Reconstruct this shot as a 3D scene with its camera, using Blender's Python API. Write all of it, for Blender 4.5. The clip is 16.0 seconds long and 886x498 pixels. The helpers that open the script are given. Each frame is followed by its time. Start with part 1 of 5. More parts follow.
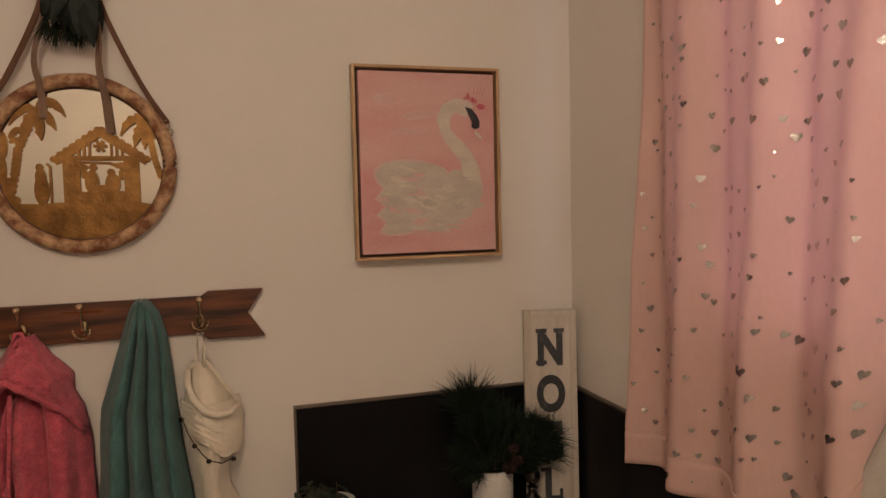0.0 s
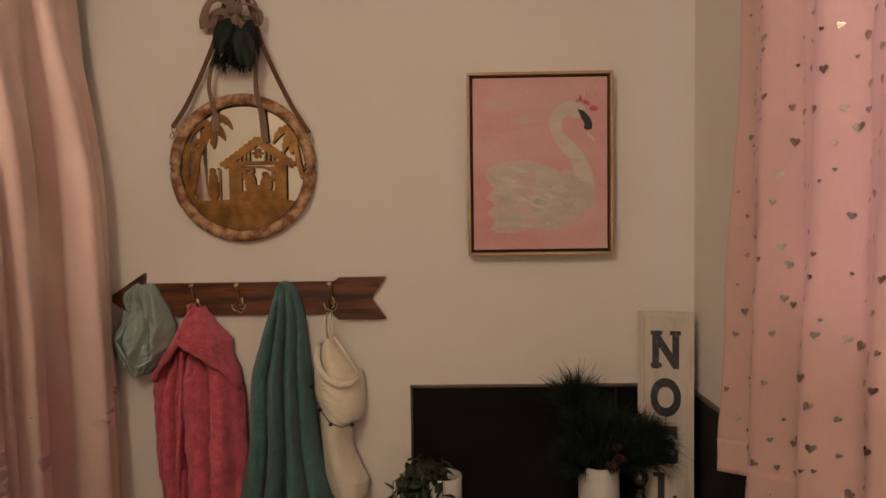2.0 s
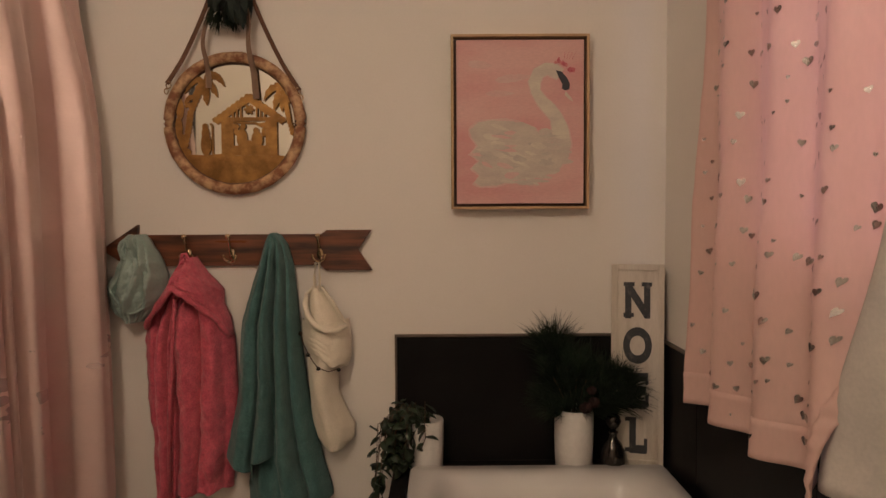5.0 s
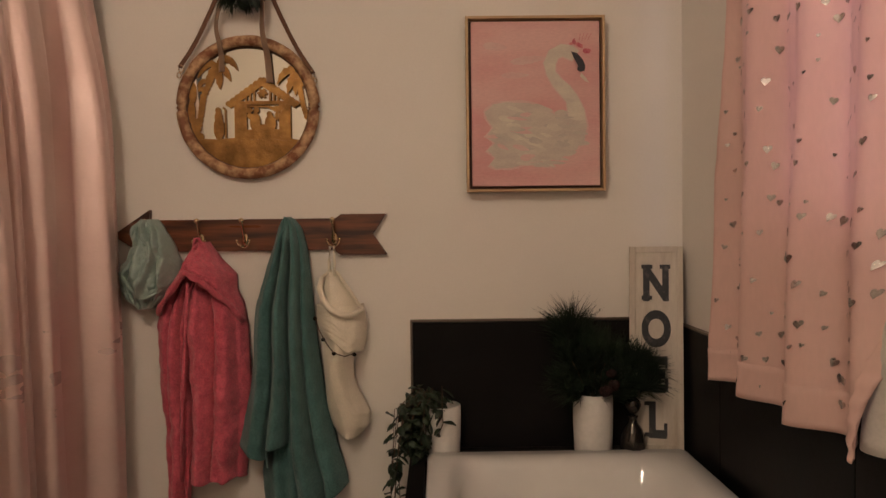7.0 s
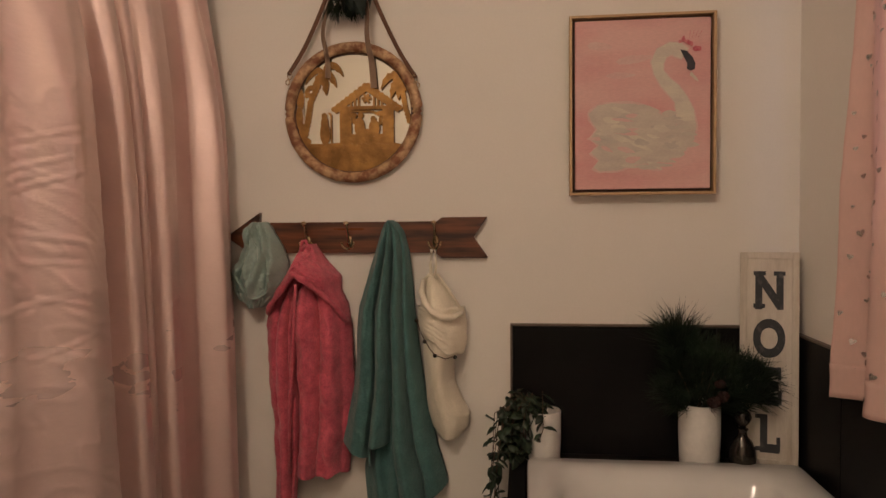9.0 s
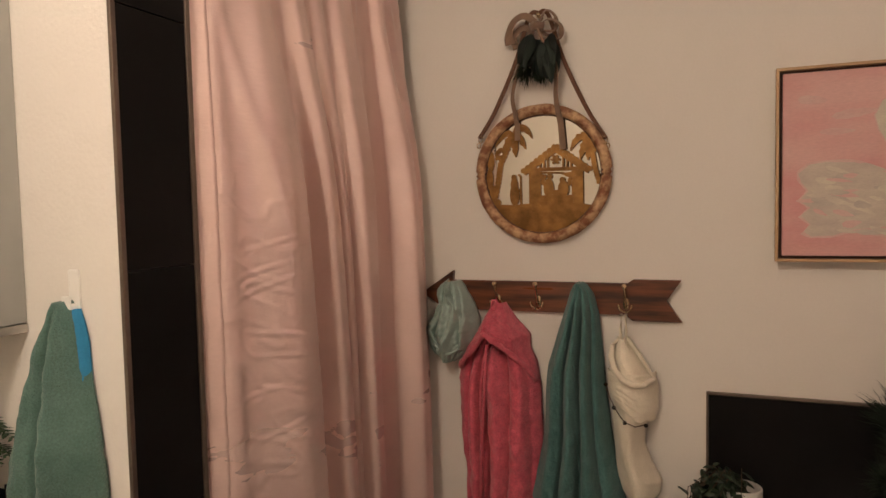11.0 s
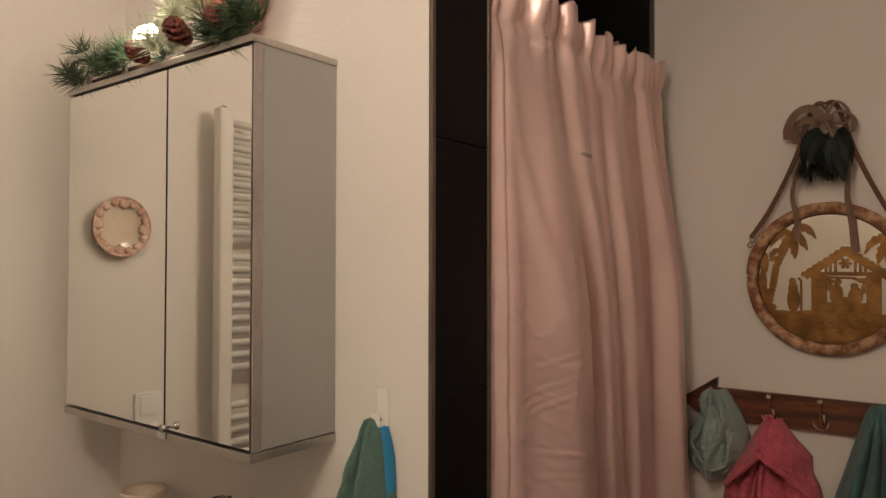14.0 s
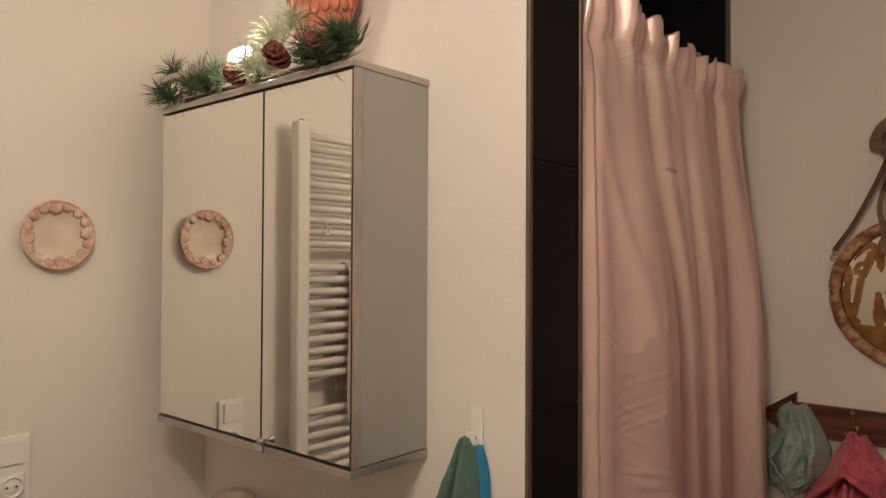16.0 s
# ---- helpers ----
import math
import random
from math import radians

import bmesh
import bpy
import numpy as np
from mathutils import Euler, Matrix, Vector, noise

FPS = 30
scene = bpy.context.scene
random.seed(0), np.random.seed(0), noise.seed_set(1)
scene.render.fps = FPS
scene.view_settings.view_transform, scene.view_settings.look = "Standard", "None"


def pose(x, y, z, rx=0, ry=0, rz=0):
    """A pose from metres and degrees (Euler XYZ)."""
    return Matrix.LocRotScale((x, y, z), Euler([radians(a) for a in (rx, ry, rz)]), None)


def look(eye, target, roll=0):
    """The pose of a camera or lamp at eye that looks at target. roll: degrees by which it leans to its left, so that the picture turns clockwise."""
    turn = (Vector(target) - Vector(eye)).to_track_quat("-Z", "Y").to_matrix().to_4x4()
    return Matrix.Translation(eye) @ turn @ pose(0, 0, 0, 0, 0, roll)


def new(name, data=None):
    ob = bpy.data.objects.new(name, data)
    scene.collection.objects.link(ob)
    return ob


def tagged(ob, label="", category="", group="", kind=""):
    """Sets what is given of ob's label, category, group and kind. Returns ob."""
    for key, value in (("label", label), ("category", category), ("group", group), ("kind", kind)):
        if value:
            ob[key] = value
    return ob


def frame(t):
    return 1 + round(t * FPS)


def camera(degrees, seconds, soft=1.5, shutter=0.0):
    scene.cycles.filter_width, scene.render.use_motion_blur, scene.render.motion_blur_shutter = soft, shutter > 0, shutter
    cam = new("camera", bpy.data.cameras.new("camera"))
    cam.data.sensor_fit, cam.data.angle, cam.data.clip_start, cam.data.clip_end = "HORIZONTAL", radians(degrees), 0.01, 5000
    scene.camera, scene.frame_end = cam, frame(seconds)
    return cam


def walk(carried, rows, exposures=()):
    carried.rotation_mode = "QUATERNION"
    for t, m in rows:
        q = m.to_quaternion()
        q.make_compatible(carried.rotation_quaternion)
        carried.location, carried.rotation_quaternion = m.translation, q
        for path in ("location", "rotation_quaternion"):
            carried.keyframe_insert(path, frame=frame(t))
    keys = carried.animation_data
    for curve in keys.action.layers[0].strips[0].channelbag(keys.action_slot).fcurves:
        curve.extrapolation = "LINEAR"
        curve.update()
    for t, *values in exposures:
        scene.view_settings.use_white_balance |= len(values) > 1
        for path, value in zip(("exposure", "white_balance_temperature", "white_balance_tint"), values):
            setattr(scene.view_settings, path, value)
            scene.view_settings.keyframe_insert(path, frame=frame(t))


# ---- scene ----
cam = camera(64.5, 16.0)
PATH = [
    (0, (-0.339, 0.102, 1.543), (0.257, 2.007, 1.411), -1.3),
    (0.5, (-0.283, 0.089, 1.544), (0.188, 2.03, 1.436), -2.0),
    (1, (-0.159, 0.048, 1.54), (0.099, 2.029, 1.449), -1.9),
    (1.5, (-0.084, -0.015, 1.518), (0.006, 1.981, 1.428), -1.3),
    (2, (-0.03, -0.066, 1.509), (-0.074, 1.931, 1.413), -0.8),
    (2.5, (-0.014, -0.09, 1.515), (-0.101, 1.906, 1.416), -0.3),
    (3, (-0.014, -0.126, 1.518), (-0.098, 1.871, 1.431), -0.2),
    (3.5, (-0.021, -0.152, 1.489), (-0.132, 1.844, 1.41), -0.1),
    (4, (-0.008, -0.166, 1.462), (-0.103, 1.83, 1.371), -0.0),
    (4.2, (-0.01, -0.167, 1.444), (-0.078, 1.83, 1.344), -0.0),
    (6.3, (-0.072, -0.157, 1.303), (-0.038, 1.842, 1.23), -0.5),
    (6.5, (-0.071, -0.154, 1.302), (-0.045, 1.845, 1.23), -0.7),
    (7, (-0.092, -0.147, 1.276), (-0.076, 1.853, 1.225), -0.7),
    (7.5, (-0.094, -0.145, 1.278), (-0.115, 1.855, 1.227), -0.8),
    (8, (-0.1, -0.142, 1.29), (-0.191, 1.855, 1.229), -0.8),
    (8.5, (-0.122, -0.144, 1.309), (-0.278, 1.848, 1.228), -0.7),
    (8.7, (-0.137, -0.144, 1.304), (-0.319, 1.846, 1.231), -0.6),
    (10.8, (-0.092, -0.19, 1.548), (-0.787, 1.681, 1.421), -1.1),
    (11, (-0.116, -0.163, 1.56), (-0.872, 1.685, 1.44), -1.2),
    (11.5, (-0.142, -0.175, 1.59), (-1.013, 1.622, 1.492), -0.9),
    (12, (-0.191, -0.189, 1.61), (-1.145, 1.569, 1.559), -0.6),
    (12.5, (-0.212, -0.202, 1.629), (-1.269, 1.495, 1.602), -0.4),
    (13, (-0.253, -0.213, 1.647), (-1.398, 1.426, 1.653), -0.1),
    (13.5, (-0.29, -0.226, 1.667), (-1.482, 1.38, 1.702), 0.1),
    (14, (-0.317, -0.233, 1.696), (-1.532, 1.355, 1.737), 0.1),
    (14.5, (-0.34, -0.243, 1.726), (-1.557, 1.344, 1.752), 0.3),
    (15, (-0.353, -0.263, 1.747), (-1.598, 1.302, 1.772), 0.4),
    (15.5, (-0.376, -0.29, 1.745), (-1.652, 1.25, 1.766), 0.4),
    (16, (-0.392, -0.309, 1.741), (-1.693, 1.209, 1.771), 0.3),
]
walk(cam, [(t, look(eye, target, roll)) for t, eye, target, roll in PATH],
     exposures=((0.0, -0.15, 6500, 10), (3.5, -0.17, 6500, 10), (8.5, -0.10, 6450, 10), (11.0, 0.10, 6200, 8), (12.5, -0.20, 6150, 8), (14.0, -0.53, 6150, 8), (16.0, -0.46, 6150, 8)))


# ---- world, lamps ----
world = bpy.data.worlds.new("dusk")
scene.world = world
world.use_nodes = True
sky = world.node_tree.nodes.new("ShaderNodeTexSky")
sky.sky_type, sky.sun_disc = "NISHITA", False
sky.sun_elevation, sky.sun_rotation = radians(1.0), radians(250)
world.node_tree.nodes["Background"].inputs[1].default_value = 0.15
world.node_tree.links.new(sky.outputs[0], world.node_tree.nodes["Background"].inputs[0])


def point_lamp(name, where, watts, radius, colour):
    data = bpy.data.lights.new(name, "POINT")
    data.energy, data.shadow_soft_size, data.color = watts, radius, colour
    ob = new(name, data)
    ob.location = where
    return ob


WARM = (0.985, 0.780, 0.598)
for lx, ly in ((-0.68, -0.28), (-0.58, -0.46), (-0.80, -0.44)):
    point_lamp("ceiling_lamp", (lx, ly, 2.53), 15.6, 0.045, WARM)
point_lamp("cabinet_lamp", (-1.705, 0.528, 2.190), 1.5, 0.02, (1.0, 0.82, 0.62))
dusk_lamp = bpy.data.lights.new("window_daylight", "AREA")
dusk_lamp.shape, dusk_lamp.size, dusk_lamp.size_y, dusk_lamp.energy, dusk_lamp.color = "RECTANGLE", 1.0, 0.9, 14.5, (0.60, 0.66, 1.0)
daylight = new("window_daylight", dusk_lamp)
daylight.matrix_world = look((0.66 + 0.05, 0.85, 1.765), (0.0, 0.85, 1.765))


# ---- materials ----
def material(name, colour, rough=0.5, metal=0.0, second=None, scale=8.0, fine=120.0, bump=0.15,
             stretch=(1, 1, 1), sheen=0.0, translucent=0.0, gloss=0.5, mottle=0.22, spread=(0.35, 0.65), depth=0.002, piece=0.0):
    m = bpy.data.materials.new(name)
    m.use_nodes = True
    nt = m.node_tree
    n, link = nt.nodes, nt.links.new
    b = n["Principled BSDF"]
    co = n.new("ShaderNodeTexCoord")
    mp = n.new("ShaderNodeMapping")
    mp.inputs["Scale"].default_value = stretch
    link(co.outputs["Object"], mp.inputs[0])
    big = n.new("ShaderNodeTexNoise")
    big.inputs["Scale"].default_value, big.inputs["Detail"].default_value = scale, 6
    small = n.new("ShaderNodeTexNoise")
    small.inputs["Scale"].default_value, small.inputs["Detail"].default_value = fine, 4
    link(mp.outputs[0], big.inputs[0])
    link(mp.outputs[0], small.inputs[0])
    second = second or tuple(c * 0.86 for c in colour)
    ramp = n.new("ShaderNodeMapRange")
    ramp.inputs[1].default_value, ramp.inputs[2].default_value = spread
    link(big.outputs[0], ramp.inputs[0])
    mix = n.new("ShaderNodeMix")
    mix.data_type = "RGBA"
    mix.inputs[6].default_value, mix.inputs[7].default_value = (*colour, 1), (*second, 1)
    link(ramp.outputs[0], mix.inputs[0])
    grain = n.new("ShaderNodeMix")
    grain.data_type, grain.blend_type = "RGBA", "MULTIPLY"
    grain.inputs[0].default_value = mottle
    link(mix.outputs[2], grain.inputs[6])
    link(small.outputs[0], grain.inputs[7])
    gain = n.new("ShaderNodeHueSaturation")
    gain.inputs["Value"].default_value = 1 + 0.58 * mottle
    link(grain.outputs[2], gain.inputs["Color"])
    if piece:
        info = n.new("ShaderNodeObjectInfo")
        var = n.new("ShaderNodeMapRange")
        var.inputs[3].default_value, var.inputs[4].default_value = 1.12 * (1 - piece), 1.12 * (1 + piece)
        link(info.outputs["Random"], var.inputs[0])
        link(var.outputs[0], gain.inputs["Value"])
    link(gain.outputs[0], b.inputs["Base Color"])
    rr = n.new("ShaderNodeMapRange")
    rr.inputs[3].default_value, rr.inputs[4].default_value = max(rough - 0.08, 0.02), min(rough + 0.08, 1)
    link(big.outputs[0], rr.inputs[0])
    link(rr.outputs[0], b.inputs["Roughness"])
    b.inputs["Metallic"].default_value = metal
    b.inputs["Specular IOR Level"].default_value = gloss
    b.inputs["Sheen Weight"].default_value = sheen
    if bump:
        bp = n.new("ShaderNodeBump")
        bp.inputs["Strength"].default_value, bp.inputs["Distance"].default_value = bump, depth
        link(small.outputs[0], bp.inputs["Height"])
        link(bp.outputs[0], b.inputs["Normal"])
    if translucent:
        tr = n.new("ShaderNodeBsdfTranslucent")
        link(gain.outputs[0], tr.inputs[0])
        ms = n.new("ShaderNodeMixShader")
        ms.inputs[0].default_value = translucent
        link(b.outputs[0], ms.inputs[1])
        link(tr.outputs[0], ms.inputs[2])
        link(ms.outputs[0], n["Material Output"].inputs[0])
    return m


def plain(name, colour, rough, metal=0.0, emit=0.0, transmission=0.0):
    m = bpy.data.materials.new(name)
    m.use_nodes = True
    b = m.node_tree.nodes["Principled BSDF"]
    b.inputs["Base Color"].default_value = (*colour, 1)
    b.inputs["Roughness"].default_value, b.inputs["Metallic"].default_value = rough, metal
    b.inputs["Transmission Weight"].default_value = transmission
    if emit:
        b.inputs["Emission Color"].default_value = (*colour, 1)
        b.inputs["Emission Strength"].default_value = emit
    return m


PLASTER = material("plaster", (0.80, 0.75, 0.685), 0.75, second=(0.77, 0.72, 0.655), scale=1.5, fine=140, bump=0.12, depth=0.0012, mottle=0.06)
ROUGH_PLASTER = material("rough_plaster", (0.80, 0.76, 0.70), 0.75, second=(0.76, 0.71, 0.66), scale=1.5, fine=110, bump=0.36, depth=0.0022, mottle=0.05)
CEILING = material("ceiling_paint", (0.82, 0.80, 0.77), 0.8, scale=2, fine=90)
TILE = material("anthracite_tile", (0.006, 0.0056, 0.0055), 0.46, gloss=0.10, second=(0.010, 0.009, 0.0088), scale=5, fine=60, bump=0.10, piece=0.12)
GROUT = material("dark_grout", (0.055, 0.05, 0.047), 0.8, fine=200)
TRIM = material("tile_edge_trim", (0.20, 0.155, 0.125), 0.38, metal=0.75, scale=20, fine=200, bump=0.04)
SATIN = material("pink_satin", (0.79, 0.578, 0.535), 0.30, metal=0.42, gloss=0.9, second=(0.74, 0.528, 0.485), scale=4, fine=85, bump=0.22,
                 stretch=(1, 0.45, 1.9), depth=0.0020, mottle=0.08)
satin_shader = next(n for n in SATIN.node_tree.nodes if n.type == "BSDF_PRINCIPLED")
upright = SATIN.node_tree.nodes.new("ShaderNodeCombineXYZ")
upright.inputs["Z"].default_value = 1.0
SATIN.node_tree.links.new(upright.outputs["Vector"], satin_shader.inputs["Tangent"])
satin_shader.inputs["Anisotropic"].default_value = 0.6
PINK = material("pink_cotton", (0.80, 0.555, 0.495), 0.5, second=(0.76, 0.515, 0.455), scale=5, fine=120, bump=0.15,
                stretch=(1, 1, 0.4), translucent=0.26, mottle=0.10)
LINING = material("white_lining", (0.78, 0.72, 0.66), 0.8, scale=9, fine=160, translucent=0.25)
# floor stays out of view; this grey is chosen to bounce light upwards
FLOOR = material("grey_bounce_floor", (0.26, 0.245, 0.23), 0.5, second=(0.20, 0.19, 0.175), scale=3, fine=60, bump=0.1)
FOIL = material("silver_foil", (0.62, 0.57, 0.55), 0.22, metal=1.0, scale=60, fine=240, bump=0.35)
ENAMEL = material("white_enamel", (0.80, 0.78, 0.75), 0.09, scale=2, fine=8, bump=0.0)
CERAMIC = material("white_ceramic", (0.76, 0.73, 0.69), 0.32, scale=6, fine=60, bump=0.04)
WOOD = material("dark_wood", (0.19, 0.062, 0.026), 0.30, second=(0.035, 0.012, 0.007), scale=3.5, fine=30, bump=0.18,
                stretch=(1.2, 6, 14))
LIGHT_WOOD = material("light_wood", (0.55, 0.37, 0.20), 0.45, second=(0.46, 0.29, 0.15), scale=5, fine=60, stretch=(3, 3, 3))
BARK = material("bark_wood", (0.58, 0.37, 0.20), 0.6, second=(0.22, 0.085, 0.035), scale=40, fine=140, bump=0.5,
                stretch=(1, 1, 1), spread=(0.36, 0.60), depth=0.004)
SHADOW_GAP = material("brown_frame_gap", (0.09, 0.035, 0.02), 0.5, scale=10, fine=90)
GOLD = material("gold_metal", (0.27, 0.140, 0.042), 0.42, metal=0.85, second=(0.15, 0.072, 0.022), scale=24, fine=130, bump=0.55, depth=0.003)
LEATHER = material("brown_leather", (0.135, 0.058, 0.028), 0.78, scale=30, fine=160, bump=0.3)
RIBBON = material("taupe_ribbon", (0.225, 0.140, 0.090), 0.7, scale=14, fine=120, sheen=0.2)
BRASS = material("aged_brass", (0.80, 0.66, 0.44), 0.22, metal=1.0, second=(0.50, 0.37, 0.21), scale=40, fine=150, bump=0.08)
CHROME = material("chrome", (0.70, 0.68, 0.66), 0.16, metal=1.0, scale=10, fine=60, bump=0.0)
ALUMINIUM = material("brushed_aluminium", (0.56, 0.52, 0.48), 0.34, metal=0.85, scale=12, fine=90, bump=0.03)
CABINET = material("grey_cabinet_side", (0.37, 0.365, 0.335), 0.36, second=(0.35, 0.345, 0.315), scale=3, fine=60, bump=0.01, mottle=0.05)
OLD_MIRROR = plain("tinted_mirror_glass", (0.54, 0.51, 0.455), 0.03, 1.0)
MIRROR = plain("mirror_glass", (0.86, 0.86, 0.83), 0.015, 1.0)
DARK_EDGE = plain("dark_seal", (0.02, 0.02, 0.02), 0.5)
TERRY_RED = material("raspberry_terry", (0.70, 0.125, 0.175), 0.95, second=(0.56, 0.088, 0.130), scale=40, fine=190, bump=0.7, sheen=0.2, depth=0.006, mottle=0.6)
TERRY_TEAL = material("teal_terry", (0.080, 0.190, 0.182), 0.95, second=(0.060, 0.150, 0.144), scale=22, fine=190, bump=0.7, sheen=0.15, depth=0.005, mottle=0.55)
TERRY_SAGE = material("sage_terry", (0.108, 0.198, 0.165), 0.95, second=(0.080, 0.155, 0.128), scale=16, fine=260, bump=0.7, sheen=0.15, depth=0.006, mottle=0.6)
BLUE = material("blue_cloth", (0.03, 0.24, 0.46), 0.8, scale=12, fine=200)
MINT = material("mint_nylon", (0.31, 0.40, 0.355), 0.5, second=(0.25, 0.335, 0.30), scale=10, fine=120, sheen=0.1)
CREAM = material("cream_felt", (0.84, 0.76, 0.62), 0.9, second=(0.77, 0.69, 0.55), scale=16, fine=240, bump=0.5, sheen=0.2)
NEEDLE = material("pine_needle", (0.040, 0.075, 0.032), 0.55, second=(0.065, 0.11, 0.05), scale=30, fine=90, bump=0.0, piece=0.3)
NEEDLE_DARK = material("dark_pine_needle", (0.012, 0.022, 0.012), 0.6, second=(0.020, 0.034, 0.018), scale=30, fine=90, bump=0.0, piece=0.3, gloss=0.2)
NEEDLE_PALE = material("frosted_needle", (0.48, 0.52, 0.34), 0.6, second=(0.60, 0.62, 0.46), scale=30, fine=90, bump=0.0)
LEAF = material("vine_leaf", (0.014, 0.028, 0.013), 0.45, second=(0.024, 0.042, 0.019), scale=30, fine=90, bump=0.1, piece=0.35)
BOW_LEAF = material("black_green_leaf", (0.006, 0.011, 0.008), 0.55, second=(0.012, 0.020, 0.014), scale=20, fine=90, bump=0.1, piece=0.4, gloss=0.25)
FERN = material("fern_leaf", (0.020, 0.050, 0.017), 0.5, second=(0.036, 0.078, 0.026), scale=30, fine=90, bump=0.1, piece=0.25)
STEM = material("twig", (0.10, 0.06, 0.035), 0.7, scale=30, fine=150)
CONE = material("red_pine_cone", (0.26, 0.075, 0.055), 0.6, second=(0.08, 0.020, 0.015), scale=40, fine=150)
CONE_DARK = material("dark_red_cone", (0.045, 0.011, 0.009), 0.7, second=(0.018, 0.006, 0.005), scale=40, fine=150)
CORAL = material("coral_glaze", (0.62, 0.235, 0.145), 0.5, second=(0.48, 0.15, 0.09), scale=14, fine=70)
WHITEWASH = material("whitewashed_wood", (0.66, 0.59, 0.50), 0.75, second=(0.52, 0.44, 0.35), scale=7, fine=90, bump=0.4, stretch=(4, 4, 0.6), spread=(0.48, 0.75))
LETTER = material("worn_black_paint", (0.045, 0.045, 0.048), 0.7, second=(0.16, 0.145, 0.13), scale=38, fine=160, bump=0.3, spread=(0.55, 0.75))
CANVAS = material("painted_pink_canvas", (0.70, 0.435, 0.40), 0.7, second=(0.64, 0.285, 0.28), scale=3.2, fine=90, bump=0.35, depth=0.001, stretch=(.8, 1, 2.4), spread=(.42, .72))
BLUSH = material("blush_paint", (0.68, 0.50, 0.45), 0.7, second=(0.66, 0.42, 0.39), scale=16, fine=110, bump=0.4, stretch=(1, 1, 2.2))
GREY_STROKE = material("grey_paint", (0.50, 0.44, 0.39), 0.7, second=(0.58, 0.52, 0.44), scale=18, fine=110, bump=0.5, stretch=(1, 1, 2.6))
PALE_PAINT = material("pale_paint", (0.62, 0.55, 0.46), 0.7, second=(0.55, 0.47, 0.41), scale=13, fine=110, bump=0.5, stretch=(1, 1, 2.6))
PALE_STROKE = material("cream_paint", (0.68, 0.62, 0.50), 0.7, second=(0.60, 0.53, 0.45), scale=15, fine=110, bump=0.5, stretch=(1, 1, 2.6))
DARK_PAINT = material("black_paint", (0.025, 0.025, 0.035), 0.5, scale=20, fine=80)
RED_PAINT = material("crimson_paint", (0.45, 0.05, 0.09), 0.6, second=(0.70, 0.28, 0.28), scale=60, fine=90)
PLASTIC = plain("white_plastic", (0.86, 0.84, 0.79), 0.35)
PLATE = material("plate_glaze", (0.72, 0.62, 0.50), 0.12, second=(0.66, 0.55, 0.43), scale=8, fine=40, bump=0.02)
PLATE_RIM = material("plate_rim_relief", (0.58, 0.31, 0.23), 0.16, second=(0.72, 0.55, 0.44), scale=55, fine=60, bump=0.1)
RADIATOR = plain("radiator_enamel", (0.76, 0.72, 0.66), 0.25)
CLOTH = material("pale_pink_cloth", (0.62, 0.46, 0.42), 0.85, second=(0.72, 0.64, 0.58), scale=60, fine=200, bump=0.3)
GLASS_DARK = material("smoked_silver", (0.07, 0.062, 0.055), 0.14, metal=0.8, scale=50, fine=60, bump=0.2)
WAX = material("cream_wax_cup", (0.70, 0.58, 0.46), 0.4, scale=9, fine=60)
BLACK_PLASTIC = plain("black_plastic", (0.02, 0.02, 0.02), 0.35)
RED_LABEL = plain("red_label", (0.55, 0.05, 0.05), 0.4)
PINK_SOAP = plain("pale_pink_plastic", (0.72, 0.52, 0.48), 0.3)
GLOW = plain("lit_lamp", (1.0, 0.86, 0.68), 0.4, emit=22)
PANE = plain("window_glass", (0.95, 0.97, 1.0), 0.02, transmission=1.0)


# ---- mesh helpers ----
def finish(name, verts, faces, mat, parent=None, label="", smooth=True):
    me = bpy.data.meshes.new(name)
    me.from_pydata([tuple(v) for v in verts], [], faces)
    me.materials.append(mat)
    if smooth:
        me.shade_smooth()
    ob = new(name, me)
    ob.parent = parent
    return tagged(ob, label)


def part(name, bm, mat, parent=None, label="", smooth=False):
    me = bpy.data.meshes.new(name)
    bmesh.ops.recalc_face_normals(bm, faces=bm.faces)
    bm.to_mesh(me)
    bm.free()
    me.materials.append(mat)
    if smooth:
        me.shade_smooth()
    ob = new(name, me)
    ob.parent = parent
    return tagged(ob, label)


def thing(name, at=(0, 0, 0), label="", category="", group="", kind=""):
    ob = new(name)
    ob.location = at
    ob.empty_display_size = 0.05
    return tagged(ob, label, category, group, kind)


def add_box(bm, lo, hi, bevel=0.0, turn=None):
    lo, hi = Vector(lo), Vector(hi)
    m = Matrix.Translation((lo + hi) / 2) @ (turn or Matrix()) @ Matrix.Diagonal((*(hi - lo), 1))
    got = bmesh.ops.create_cube(bm, size=1, matrix=m)["verts"]
    if bevel:
        es = {e for v in got for e in v.link_edges}
        bmesh.ops.bevel(bm, geom=list(es), offset=bevel, segments=2, affect="EDGES", profile=0.6)
    return bm


def box(lo, hi, bevel=0.0):
    return add_box(bmesh.new(), lo, hi, bevel)


def boxes(*pairs):
    bm = bmesh.new()
    for lo, hi in pairs:
        add_box(bm, lo, hi)
    return bm


